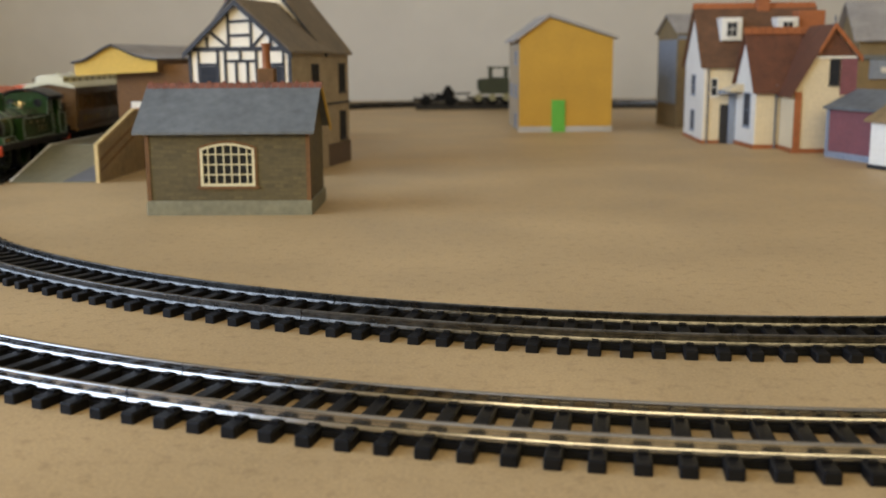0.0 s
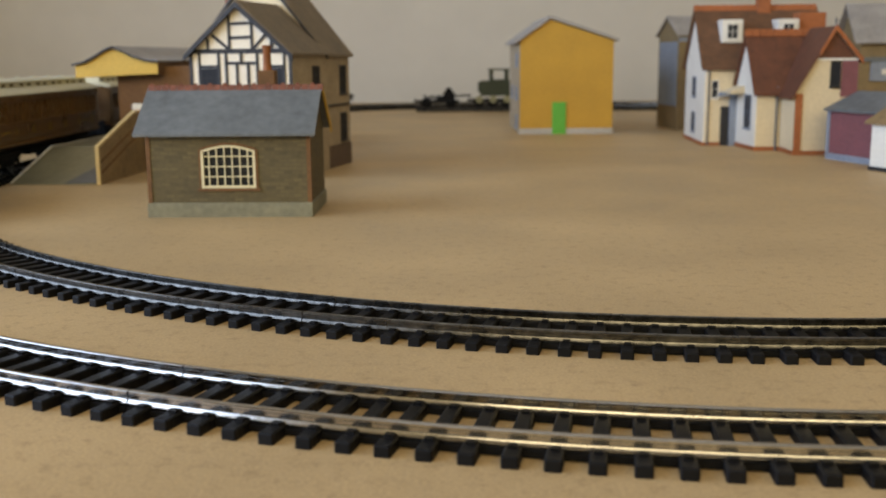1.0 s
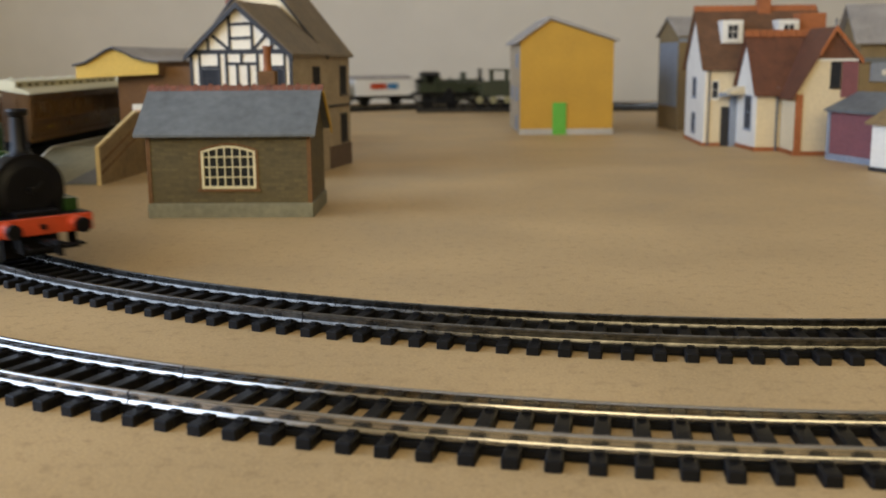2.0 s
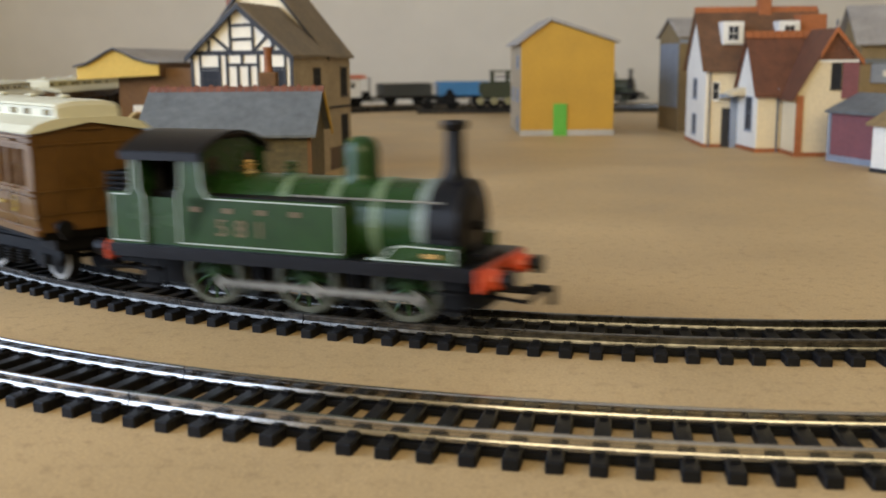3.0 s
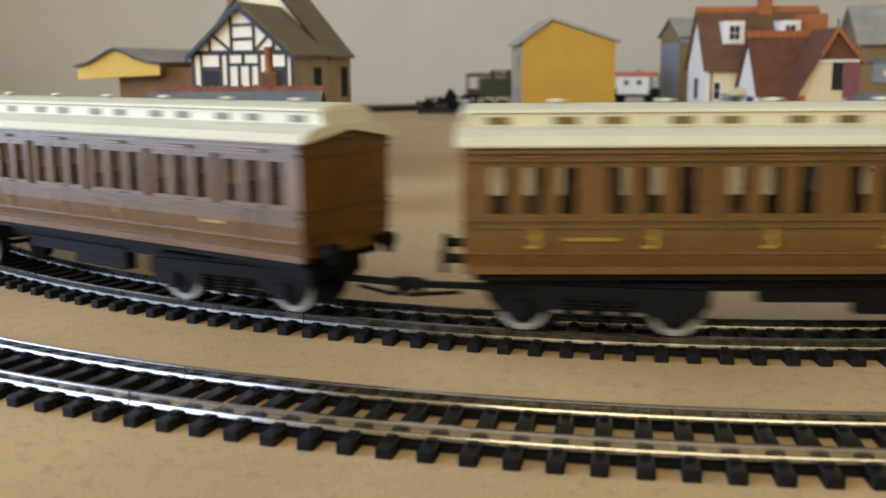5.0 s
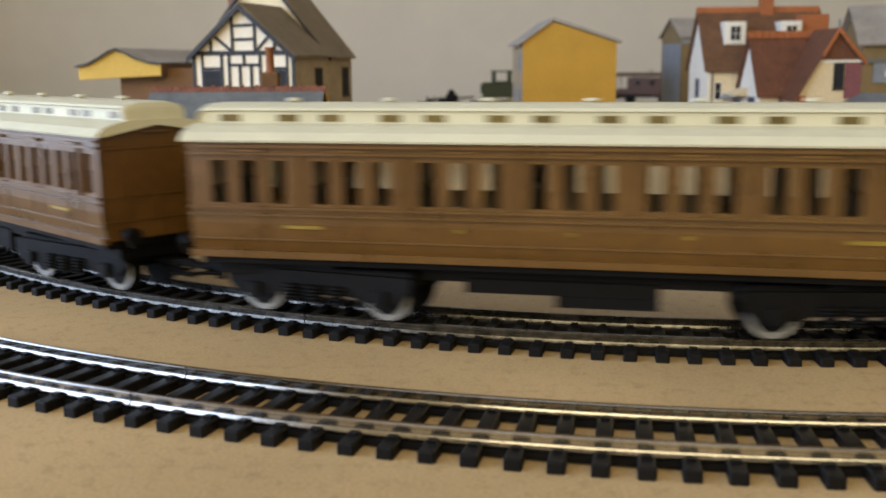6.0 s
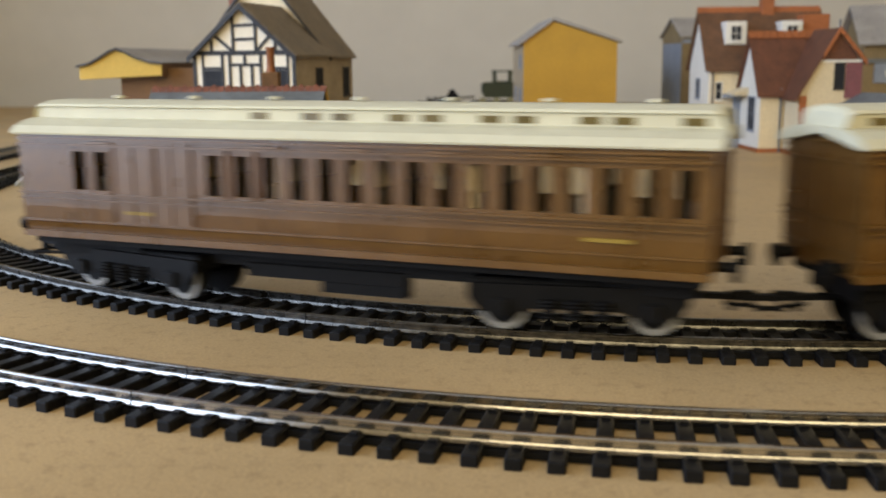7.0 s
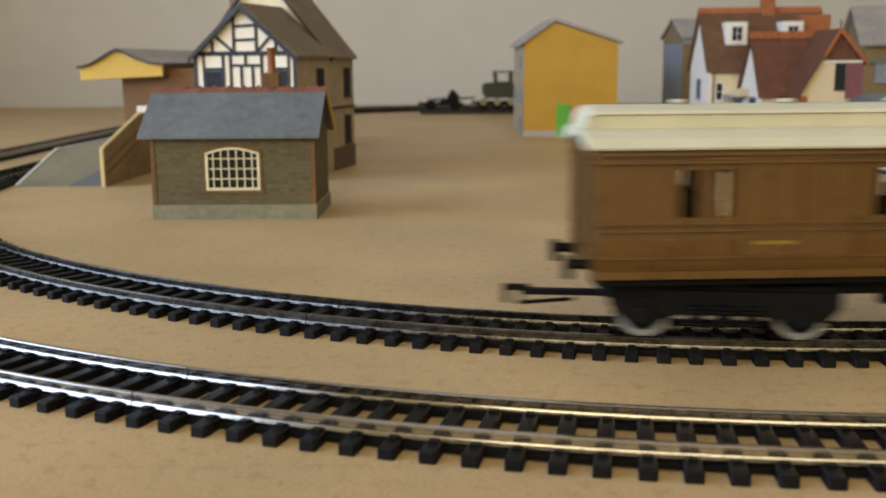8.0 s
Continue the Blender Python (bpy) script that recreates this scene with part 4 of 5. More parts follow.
def crane_truck():
    c = thing("rail_crane", "dark green rail crane standing with its jib truck", "crane", pose(0.072, 1.335, RAIL_Z))
    b = Build()
    b.box(-0.033, 0.045, -0.0135, 0.0135, 0.0070, 0.0115, 0.0004)
    buffers(b, -0.033, -1, 0.010)
    part("chassis", b, BLACK, c)
    b = Build().box(-0.022, 0.040, -0.0125, 0.0125, 0.0150, 0.0345, 0.0010)
    b.box(-0.0250, -0.020, -0.0110, 0.0110, 0.0200, 0.0330, 0.0008)
    b.box(-0.010, 0.012, -0.0130, 0.0130, 0.0345, 0.0360, 0.0004)
    part("crane_body", b, DULLGREEN, c)
    b = Build()
    for x in (-0.008, 0.012):
        for y in (-0.0118, 0.0118):
            b.box(x - 0.0022, x + 0.0022, y - 0.001, y + 0.001, 0.0310, 0.0480)
    b.box(-0.012, 0.030, -0.0140, 0.0140, 0.0475, 0.0495, 0.0005)
    part("cab", b, DULLGREEN, c, "open green crane cab")
    for x in (-0.024, -0.006, 0.012, 0.030):
        w = Build().tube("y", (x, 0.0062), 0.0062, -0.0098, 0.0098, 20)
        wh = part("wheel", w, BLACK, c)
        part("wheel_face", Build().ring("y", (x, 0.0110), 0.0012, 0.0046, -0.0142, -0.0136, 16), WHEELYELLOW, c, "pale yellow wheel centre")
    b = Build()
    for s in (-1, 1):
        b.bar((-0.034, s * 0.005, 0.016), (-0.095, s * 0.003, 0.0125), 0.0022)
    for k in range(7):
        x = -0.038 - k * 0.009
        b.bar((x, -0.005, 0.0157), (x - 0.0045, 0.005, 0.0154), 0.0014)
    part("jib", b, BLACK, c, "black lattice jib")


def match_truck():
    c = thing("match_truck", "low black match truck with a winch", "goods wagon", pose(-0.004, 1.335, RAIL_Z))
    b = Build()
    b.box(-0.026, 0.026, -0.0130, 0.0130, 0.0070, 0.0100, 0.0004)
    buffers(b, -0.026, -1, 0.0088)
    part("deck", b, BLACK, c)
    b = Build()
    b.box(0.006, 0.021, -0.009, 0.009, 0.0100, 0.0205, 0.0015)
    b.tube("y", (0.013, 0.0215), 0.0045, -0.008, 0.008, 14)
    b.prism([(-0.006, 0.0100), (0.006, 0.0100), (0.006, 0.0160)], "y", -0.007, 0.007)
    part("winch", b, BLACK, c)
    for x in (-0.016, 0.016):
        part("wheelset", WAGON_WHEEL, BLACK, c, m=pose(x, 0, 0.0062))


crane_truck()
match_truck()


# ---- buildings of card ----
def gable_block(parent, x0, x1, y0, y1, eave, apex, wall, roof, over=0.003, thick=0.0012, ridge="y", name="wall", roof_label="", ridge_at=0.5):
    """Walls with gables and two roof slopes. ridge 'y': the gables face front and back."""
    b = Build()
    if ridge == "y":
        xm = x0 + (x1 - x0) * ridge_at
        b.prism([(x0, 0), (x1, 0), (x1, eave), (xm, apex), (x0, eave)], "y", y0, y1)
        part(name, b, wall, parent)
        for (xa, xb) in ((x0, xm), (x1, xm)):
            s = 1 if xb > xa else -1
            k = (apex - eave) / abs(xb - xa)
            o = over
            b = Build().prism([(xa - s * o, eave - k * o + 0.0003), (xb, apex + 0.0003), (xb, apex + thick + 0.0006), (xa - s * o, eave - k * o + thick + 0.0003)], "y", y0 - o, y1 + o)
            part("roof_slope", b, roof, parent, roof_label)
    else:
        ym = (y0 + y1) / 2
        b.prism([(y0, 0), (y1, 0), (y1, eave), (ym, apex), (y0, eave)], "x", x0, x1)
        part(name, b, wall, parent)
        for (ya, yb) in ((y0, ym), (y1, ym)):
            s = 1 if yb > ya else -1
            k = (apex - eave) / abs(yb - ya)
            o = over
            b = Build().prism([(ya - s * o, eave - k * o + 0.0003), (yb, apex + 0.0003), (yb, apex + thick + 0.0006), (ya - s * o, eave - k * o + thick + 0.0003)], "x", x0 - o, x1 + o)
            part("roof_slope", b, roof, parent, roof_label)


def wall_window(parent, m, w, h, bars=(1, 1), frame=None, proud=0.0007, name="window"):
    """A framed window on a wall; local x along the wall, -y outwards, z up from the sill."""
    fr = frame or WHITECARD
    f = 0.0008
    b = Build()
    b.box(-w / 2, -w / 2 + f, -proud, 0, 0, h)
    b.box(w / 2 - f, w / 2, -proud, 0, 0, h)
    b.box(-w / 2 + f, w / 2 - f, -proud, 0, 0, f)
    b.box(-w / 2 + f, w / 2 - f, -proud, 0, h - f, h)
    b.box(-w / 2 - 0.0006, w / 2 + 0.0006, -proud - 0.0006, 0, -0.0008, 0)
    for i in range(1, bars[0] + 1):
        x = -w / 2 + w * i / (bars[0] + 1)
        b.box(x - 0.0002, x + 0.0002, -proud * 0.8, 0, f, h - f)
    for i in range(1, bars[1] + 1):
        z = h * i / (bars[1] + 1)
        b.box(-w / 2 + f, w / 2 - f, -proud * 0.7, 0, z - 0.0002, z + 0.0002)
    ob = part(name, b, fr, parent, m=m)
    part("pane", Build().box(-w / 2 + f * 0.6, w / 2 - f * 0.6, -0.0003, 0.0002, f * 0.6, h - f * 0.6), CARDPANE, ob)
    return ob


# --- stone hut beside the track
def hut():
    W, D, E, A = 0.0355, 0.0450, 0.0385, 0.0545
    c = thing("stone_hut", "grey-brown stone hut with slate roof and arched window", "model building", pose(-0.0930, 0.4420, 0, 0, 0, -1.0))
    # front wall with a real arched opening
    wx0, wx1, wz0, wz1, wa = -0.0120, 0.0117, 0.0128, 0.0292, 0.0316
    top = [(wx0 + (wx1 - wx0) * i / 8, wz1 + (wa - wz1) * math.sin(math.pi * i / 8)) for i in range(9)]
    b = Build()
    k = len(top)
    loop_in = [(wx0, wz0), (wx1, wz0)] + top[::-1]
    loop_out = [(-W, 0.0), (W, 0.0)] + [(W - 2 * W * i / (k - 1), E) for i in range(k)]
    rings = [[(x, y, z) for x, z in lp] for lp, y in ((loop_in, 0.0), (loop_out, 0.0), (loop_out, 0.0012), (loop_in, 0.0012), (loop_in, 0.0))]
    b.rings(rings, cap=False)
    part("front_wall", b, STONE, c)
    part("back_wall", Build().box(-W, W, D - 0.0012, D, 0, E), STONE, c)
    for s in (-1, 1):
        x0, x1 = sorted((s * W, s * (W - 0.0012)))
        part("gable_wall", Build().prism([(0.0012, 0), (D - 0.0012, 0), (D - 0.0012, E), (D / 2, A), (0.0012, E)], "x", x0, x1), STONE, c)
    # window: surround, frame with bars, panes
    b = Build()
    for i in range(8):
        (xa, za), (xb, zb) = top[i], top[i + 1]
        b.prism([(xa, za), (xb, zb), (xb, zb + 0.0011), (xa, za + 0.0011)], "y", -0.0005, 0.0)
    b.box(wx0 - 0.0010, wx0, -0.0005, 0, wz0, wz1 + 0.0005)
    b.box(wx1, wx1 + 0.0010, -0.0005, 0, wz0, wz1 + 0.0005)
    b.box(wx0 - 0.0018, wx1 + 0.0018, -0.0010, 0, wz0 - 0.0012, wz0)
    part("window_surround", b, BROWNEDGE, c, "brown window surround")
    b = Build()
    f = 0.0011
    b.box(wx0, wx0 + f, -0.0006, 0.0008, wz0, wz1)
    b.box(wx1 - f, wx1, -0.0006, 0.0008, wz0, wz1)
    b.box(wx0 + f, wx1 - f, -0.0006, 0.0008, wz0, wz0 + f)
    for i in range(8):
        (xa, za), (xb, zb) = top[i], top[i + 1]
        b.prism([(xa, za - f * 0.9), (xb, zb - f * 0.9), (xb, zb), (xa, za)], "y", -0.0006, 0.0008)
    for i in range(1, 7):
        x = wx0 + (wx1 - wx0) * i / 7
        b.box(x - 0.00024, x + 0.00024, -0.0003, 0.0006, wz0 + f, wz1 + (wa - wz1) * math.sin(math.pi * i / 7) - 0.0006)
    for i in range(1, 4):
        z = wz0 + 0.0006 + (wz1 + 0.0012 - wz0) * i / 4
        b.box(wx0 + f, wx1 - f, -0.0002, 0.0005, z - 0.00024, z + 0.00024)
    part("window_frame", b, WINDOWCREAM, c, "cream window bars")
    for i in range(7):
        for j in range(4):
            x = wx0 + (wx1 - wx0) * i / 7
            z = wz0 + (wa - wz0) * j / 4
            part("pane", Build().box(x + 0.0001, x + (wx1 - wx0) / 7 - 0.0001, 0.0010, 0.0012, z + 0.0001, min(z + (wa - wz0) / 4, wa) - 0.0001), CARDPANE, c)
    part("plinth", Build().box(-W - 0.0008, W + 0.0008, -0.0008, D + 0.0008, 0, 0.0064, 0.0003), PLINTH, c, "grey stone plinth")
    b = Build()
    for s in (-1, 1):
        b.box(*sorted((s * W, s * (W - 0.0014))), -0.0004, 0, 0.0064, E)
        b.box(*sorted((s * W, s * (W + 0.0004))), -0.0004, 0.0022, 0.0064, E)
    b.box(-W, W, -0.0008, 0, E - 0.0016, E)
    part("corner_strip", b, BROWNEDGE, c, "brown corner edging")
    k = (A - E) / (D / 2)
    for s in (-1, 1):
        ya, yb = (-0.0045, D / 2) if s < 0 else (D + 0.0045, D / 2)
        za = E - k * 0.0045
        b = Build().prism([(ya, za + 0.0003), (yb, A + 0.0003), (yb, A + 0.0016), (ya, za + 0.0014)], "x", -W - 0.0045, W + 0.0030)
        part("roof_slope", b, SLATE, c, "blue-grey slate roof")
    for i in range(24):
        x = -W - 0.0042 + i * 0.0033
        b = Build().prism([(D / 2 - 0.0026, A - 0.0004), (D / 2, A + 0.0024), (D / 2 + 0.0026, A - 0.0004)], "x", x, x + 0.0030)
        if i % 2 == 0:
            b.box(x + 0.0008, x + 0.0022, D / 2 - 0.0005, D / 2 + 0.0005, A + 0.0020, A + 0.0031)
        part("ridge_tile", b, TERRACOTTA, c)
    for s in (-1, 1):
        b = Build()
        for ya, yb in ((D + 0.005, D / 2),):
            za = E - k * 0.005
            b.prism([(ya, za - 0.0016), (yb, A - 0.0010), (yb, A + 0.0014), (ya, za + 0.0010)], "x", *sorted((s * (W + 0.0030), s * (W + 0.0038))))
        part("barge_board", b, VALANCE if s > 0 else BROWNEDGE, c, "orange-yellow barge board")
    b = Build().box(0.0085, 0.0165, D / 2 + 0.006, D / 2 + 0.013, 0.045, 0.0630, 0.0004)
    ch = part("chimney", b, BROWNEDGE, c, "dark brown chimney stack")
    part("chimney_pot", Build().lathe(0.0125, D / 2 + 0.0095, [(0.0022, 0.063), (0.0019, 0.0645), (0.0018, 0.0728), (0.0022, 0.0733), (0.0022, 0.0743), (0.0013, 0.0743)], 16),
         POT, ch, "orange chimney pot", True)


hut()


# --- half-timbered station house
def station():
    c = thing("station_house", "half-timbered black and white card station house with tan roofs", "model building", pose(-0.1153, 0.5927, 0, 0, 0, -14.5))
    W, E, A = 0.0316, 0.0715, 0.0990
    # front wing
    b = Build().prism([(-W, 0), (W, 0), (W, E), (0, A), (-W, E)], "y", 0, 0.0012)
    part("gable_wall", b, GABLEWHITE, c, "white plaster gable")
    part("side_wall", Build().box(W - 0.0012, W, 0.0012, 0.056, 0, E), WALLTAN, c, "tan side wall")
    part("side_wall", Build().box(-W, -W + 0.0012, 0.0012, 0.056, 0, E), WALLTAN, c, "tan side wall")
    k = (A - E) / W
    for s in (-1, 1):
        o = 0.0022
        b = Build().prism([(s * (W + o), E - k * o + 0.0004), (0, A + 0.0004), (0, A + 0.0022), (s * (W + o), E - k * o + 0.0018)], "y", -0.0035, 0.060)
        part("roof_slope", b, ROOFTAN, c, "tan tiled roof")
        b = Build().prism([(s * (W + o), E - k * o - 0.0022), (0, A - 0.0020), (0, A + 0.0012), (s * (W + o), E - k * o + 0.0008)], "y", -0.0045, -0.0033)
        part("barge_board", b, TIMBER, c, "black barge board")
    # timbers
    bw = 0.0017
    for p, q, w in [((-W, 0.0728), (W, 0.0728), 0.0026), ((-W, 0.040), (W, 0.040), 0.0020),
                    ((-0.0064, 0.0728), (-0.0064, 0.0935), bw), ((0.0080, 0.0728), (0.0080, 0.0925), bw), ((-0.0064, 0.0880), (0.0080, 0.0885), bw), ((-0.0064, 0.0802), (0.0080, 0.0806), bw),
                    ((-0.0177, 0.0822), (-0.0075, 0.0742), bw), ((0.0180, 0.0832), (0.0090, 0.0742), bw), ((-0.0204, 0.0728), (-0.0204, 0.0800), bw), ((0.0203, 0.0728), (0.0203, 0.0810), bw),
                    ((-0.0318, 0.0), (-0.0318, E), 0.0020), ((0.0318, 0.0), (0.0318, E), 0.0020), ((-0.0264, 0.0728), (-0.0264, 0.0400), 0.0014), ((-0.0138, 0.0728), (-0.0138, 0.0400), bw),
                    ((-0.0090, 0.0728), (-0.0090, 0.0400), bw), ((0.0007, 0.0728), (0.0007, 0.0660), bw), ((0.0109, 0.0728), (0.0109, 0.0400), bw), ((0.0180, 0.0728), (0.0180, 0.0400), bw),
                    ((0.0279, 0.0728), (0.0279, 0.0400), 0.0014), ((-0.0090, 0.0660), (0.0109, 0.0660), bw), ((-0.0021, 0.0660), (-0.0021, 0.0400), bw), ((0.0051, 0.0660), (0.0051, 0.0400), bw),
                    ((-0.0264, 0.0640), (-0.0138, 0.0640), bw), ((0.0180, 0.0640), (0.0279, 0.0640), bw)]:
        f = W / 0.0325
        part("timber", Build().beam((p[0] * f, p[1]), (q[0] * f, q[1]), w, 0.0006), TIMBER, c)
    for x, w in ((-0.0195, 0.0108), (0.0223, 0.0082)):
        wall_window(c, pose(x, -0.0001, 0.0470), w, 0.0160, (2, 2), TIMBER, 0.0005)
    for x in (-0.018, 0.018):
        wall_window(c, pose(x, 0, 0.012), 0.012, 0.018, (1, 2))
    wall_window(c, pose(W, 0.036, 0.0530, 0, 0, 90), 0.0110, 0.0110, (1, 1), TIMBER)
    wall_window(c, pose(W, 0.030, 0.012, 0, 0, 90), 0.0085, 0.016, (1, 1), WALLTAN)
    # taller rear block
    X0, X1, Y0, Y1, E2, A2 = -0.058, 0.0310, 0.057, 0.097, 0.0715, 0.1250
    xm = (X0 + X1) / 2
    b = Build().prism([(X0, 0), (X1, 0), (X1, E2), (xm, A2), (X0, E2)], "y", Y0, Y1)
    part("rear_wall", b, WALLTAN, c, "tan rear block")
    part("rear_gable", Build().prism([(X0 + 0.002, 0.0715), (X1 - 0.001, 0.0715), (xm, A2 - 0.001)], "y", Y0 - 0.0006, Y0), CREAMCARD, c, "cream gable")
    k2 = (A2 - E2) / (X1 - xm)
    for s in (-1, 1):
        o, xe = 0.0022, (X1 if s > 0 else X0)
        b = Build().prism([(xe + s * o, E2 - k2 * o + 0.0004), (xm, A2 + 0.0004), (xm, A2 + 0.0022), (xe + s * o, E2 - k2 * o + 0.0018)], "y", Y0 - 0.003, Y1 + 0.003)
        part("roof_slope", b, ROOFTAN, c, "tan tiled roof")
        b = Build().prism([(xe + s * o, E2 - k2 * o - 0.0012), (xm, A2 - 0.0012), (xm, A2 + 0.0010), (xe + s * o, E2 - k2 * o + 0.0010)], "y", Y0 - 0.0040, Y0 - 0.0029)
        part("barge_board", b, TIMBER, c)
    for z, h in ((0.046, 0.018), (0.016, 0.018)):
        wall_window(c, pose(X1, Y0 + 0.027, z, 0, 0, 90), 0.011, h, (1, 1), TIMBER)
    part("plinth", Build().box(X1 - 0.001, X1 + 0.0007, Y0, Y1, 0, 0.014), PLINTHBROWN, c, "dark brick plinth")
    part("string_course", Build().box(X1 - 0.001, X1 + 0.0008, Y0, Y1, 0.0385, 0.0398), TIMBER, c)
    for x, y, z, w in ((-0.038, 0.078, 0.122, 0.0055), (-0.008, 0.066, 0.122, 0.0075)):
        s = Build().box(x - w, x + w, y - 0.006, y + 0.006, 0.080, z, 0.0004).box(x - w - 0.001, x + w + 0.001, y - 0.007, y + 0.007, z, z + 0.0025, 0.0004)
        st = part("chimney", s, CHIMBRICK, c, "red brick chimney stack")
        for d in (-0.003, 0.003):
            part("chimney_pot", Build().lathe(x + d, y, [(0.0018, z + 0.002), (0.0015, z + 0.009), (0.0018, z + 0.0095)], 12), TERRACOTTA, st, "", True)


station()


def platform():
    c = thing("station_platform", "grey card platform with a sloping ramp end", "platform", pose(-0.2425, 0.567, 0, 0, 0, -2.5))
    b = Build().prism([(0, 0.0004), (0.058, 0.0165), (0.50, 0.0165), (0.50, 0.0), (0.0, 0.0)], "x", 0.0, 0.0505)
    part("deck", b, PLATFORM, c, "grey platform and ramp")
    # darker wedge by the fence and the white edge line lie on the ramp
    s = 0.0161 / 0.058

    def ramp_strip(poly, lift):
        bb = Build()
        bb.rings([[(x, y, 0.0004 + y * s + lift) for x, y in poly], [(x, y, 0.0004 + y * s + lift + 0.0003) for x, y in poly]])
        return bb
    part("ramp_wedge", ramp_strip([(0.031, 0.0006), (0.0500, 0.0006), (0.0500, 0.046)], 0.0001), PLATDARK, c, "dark grey wedge on the ramp")
    b = ramp_strip([(0.0, 0.0006), (0.0012, 0.0006), (0.0012, 0.0578), (0.0, 0.0578)], 0.0001)
    b.box(0.0, 0.0014, 0.058, 0.50, 0.0165, 0.0168)
    part("edge_line", b, WHITECARD, c, "white platform edge line")


platform()


def fence():
    c = thing("ramp_fence", "brown boarded card fence with a cream edge beside the ramp", "fence", pose(-0.1918, 0.5645, 0, 0, 0, -4.0))
    H = 0.0205
    for i in range(10):
        y0, y1 = i * 0.0058, i * 0.0058 + 0.0056
        z0, z1 = 0.0165 * y0 / 0.058, 0.0165 * y1 / 0.058
        part("board", Build().prism([(y0, 0), (y1, 0), (y1, z1 + H), (y0, z0 + H)], "x", 0, 0.0014), FENCE, c)
    for i in range(12):
        y0 = 0.058 + i * 0.0058
        part("board", Build().box(0, 0.0014, y0, y0 + 0.0056, 0, 0.0165 + H), FENCE, c)
    b = Build().prism([(-0.0008, H - 0.0002), (0.058, 0.0165 + H), (0.058, 0.0165 + H + 0.0012), (-0.0008, H + 0.0012)], "x", -0.0003, 0.0017)
    b.box(-0.0003, 0.0017, -0.0014, 0.0004, 0, H + 0.0008)
    b.box(-0.0003, 0.0017, 0.058, 0.130, 0.0165 + H, 0.0165 + H + 0.0008)
    part("cream_edge", b, EDGECREAM, c, "cream yellow edge strip")
    b = Build()
    for k in (0.006, 0.012):
        b.prism([(0.001, k), (0.058, 0.0165 + k), (0.058, 0.0172 + k), (0.001, k + 0.0007)], "x", 0.0014, 0.0020)
    part("rail_strip", b, BROWNEDGE, c)


fence()


def canopy():
    c = thing("platform_canopy", "yellow valanced canopy with grey roof on a brown building", "model building", pose(-0.2100, 0.672, 0, 0, 0, -4))
    Wc = 0.0290
    prof = [(-Wc, 0.0570), (Wc - 0.003, 0.0595), (Wc - 0.003, 0.0668), (0.0180, 0.0676), (0.0100, 0.0702), (0.0030, 0.0738), (-0.0030, 0.0762), (-0.0080, 0.0742), (-0.0140, 0.0705),
            (-0.0210, 0.0668), (-Wc, 0.0650)]
    top = prof[2:]
    part("valance", Build().prism(prof, "y", 0, 0.0012), VALANCE, c, "yellow end valance")
    wide = [(x * 1.04, z) for x, z in top]
    part("roof", Build().prism([(x, z + 0.0002) for x, z in wide] + [(x, z + 0.0013) for x, z in wide[::-1]], "y", -0.002, 0.20), GREYROOF, c, "grey curved canopy roof")
    part("roof_edge", Build().prism([(x, z - 0.0003) for x, z in wide] + [(x, z + 0.0010) for x, z in wide[::-1]], "y", -0.0028, -0.0021), TIMBER, c, "dark roof edge")
    part("side_valance", Build().box(Wc - 0.004, Wc - 0.003, 0.0012, 0.20, 0.0590, 0.0672), BROWNEDGE, c)
    part("side_valance", Build().box(-Wc, -Wc + 0.001, 0.0012, 0.20, 0.0570, 0.0650), VALANCE, c)
    b = Build().box(-0.0060, 0.060, 0.012, 0.20, 0.0165, 0.0640)
    part("wall", b, BROWNWALL, c, "brown brick wall under the canopy")
    return c


canopy()
sign = thing("platform_sign", "small white sign board with an orange panel on the platform", "sign", pose(-0.1868, 0.630, 0.0170))
part("board", Build().box(-0.0032, 0.0032, -0.0004, 0.0004, 0.0180, 0.0250, 0.0002), WHITECARD, sign)
part("panel", Build().box(-0.0020, 0.0020, -0.0007, -0.0004, 0.0184, 0.0212), ORANGE, sign, "orange panel")
part("post", Build().box(-0.0005, 0.0005, -0.0003, 0.0003, 0.0, 0.0180), BROWNEDGE, sign)


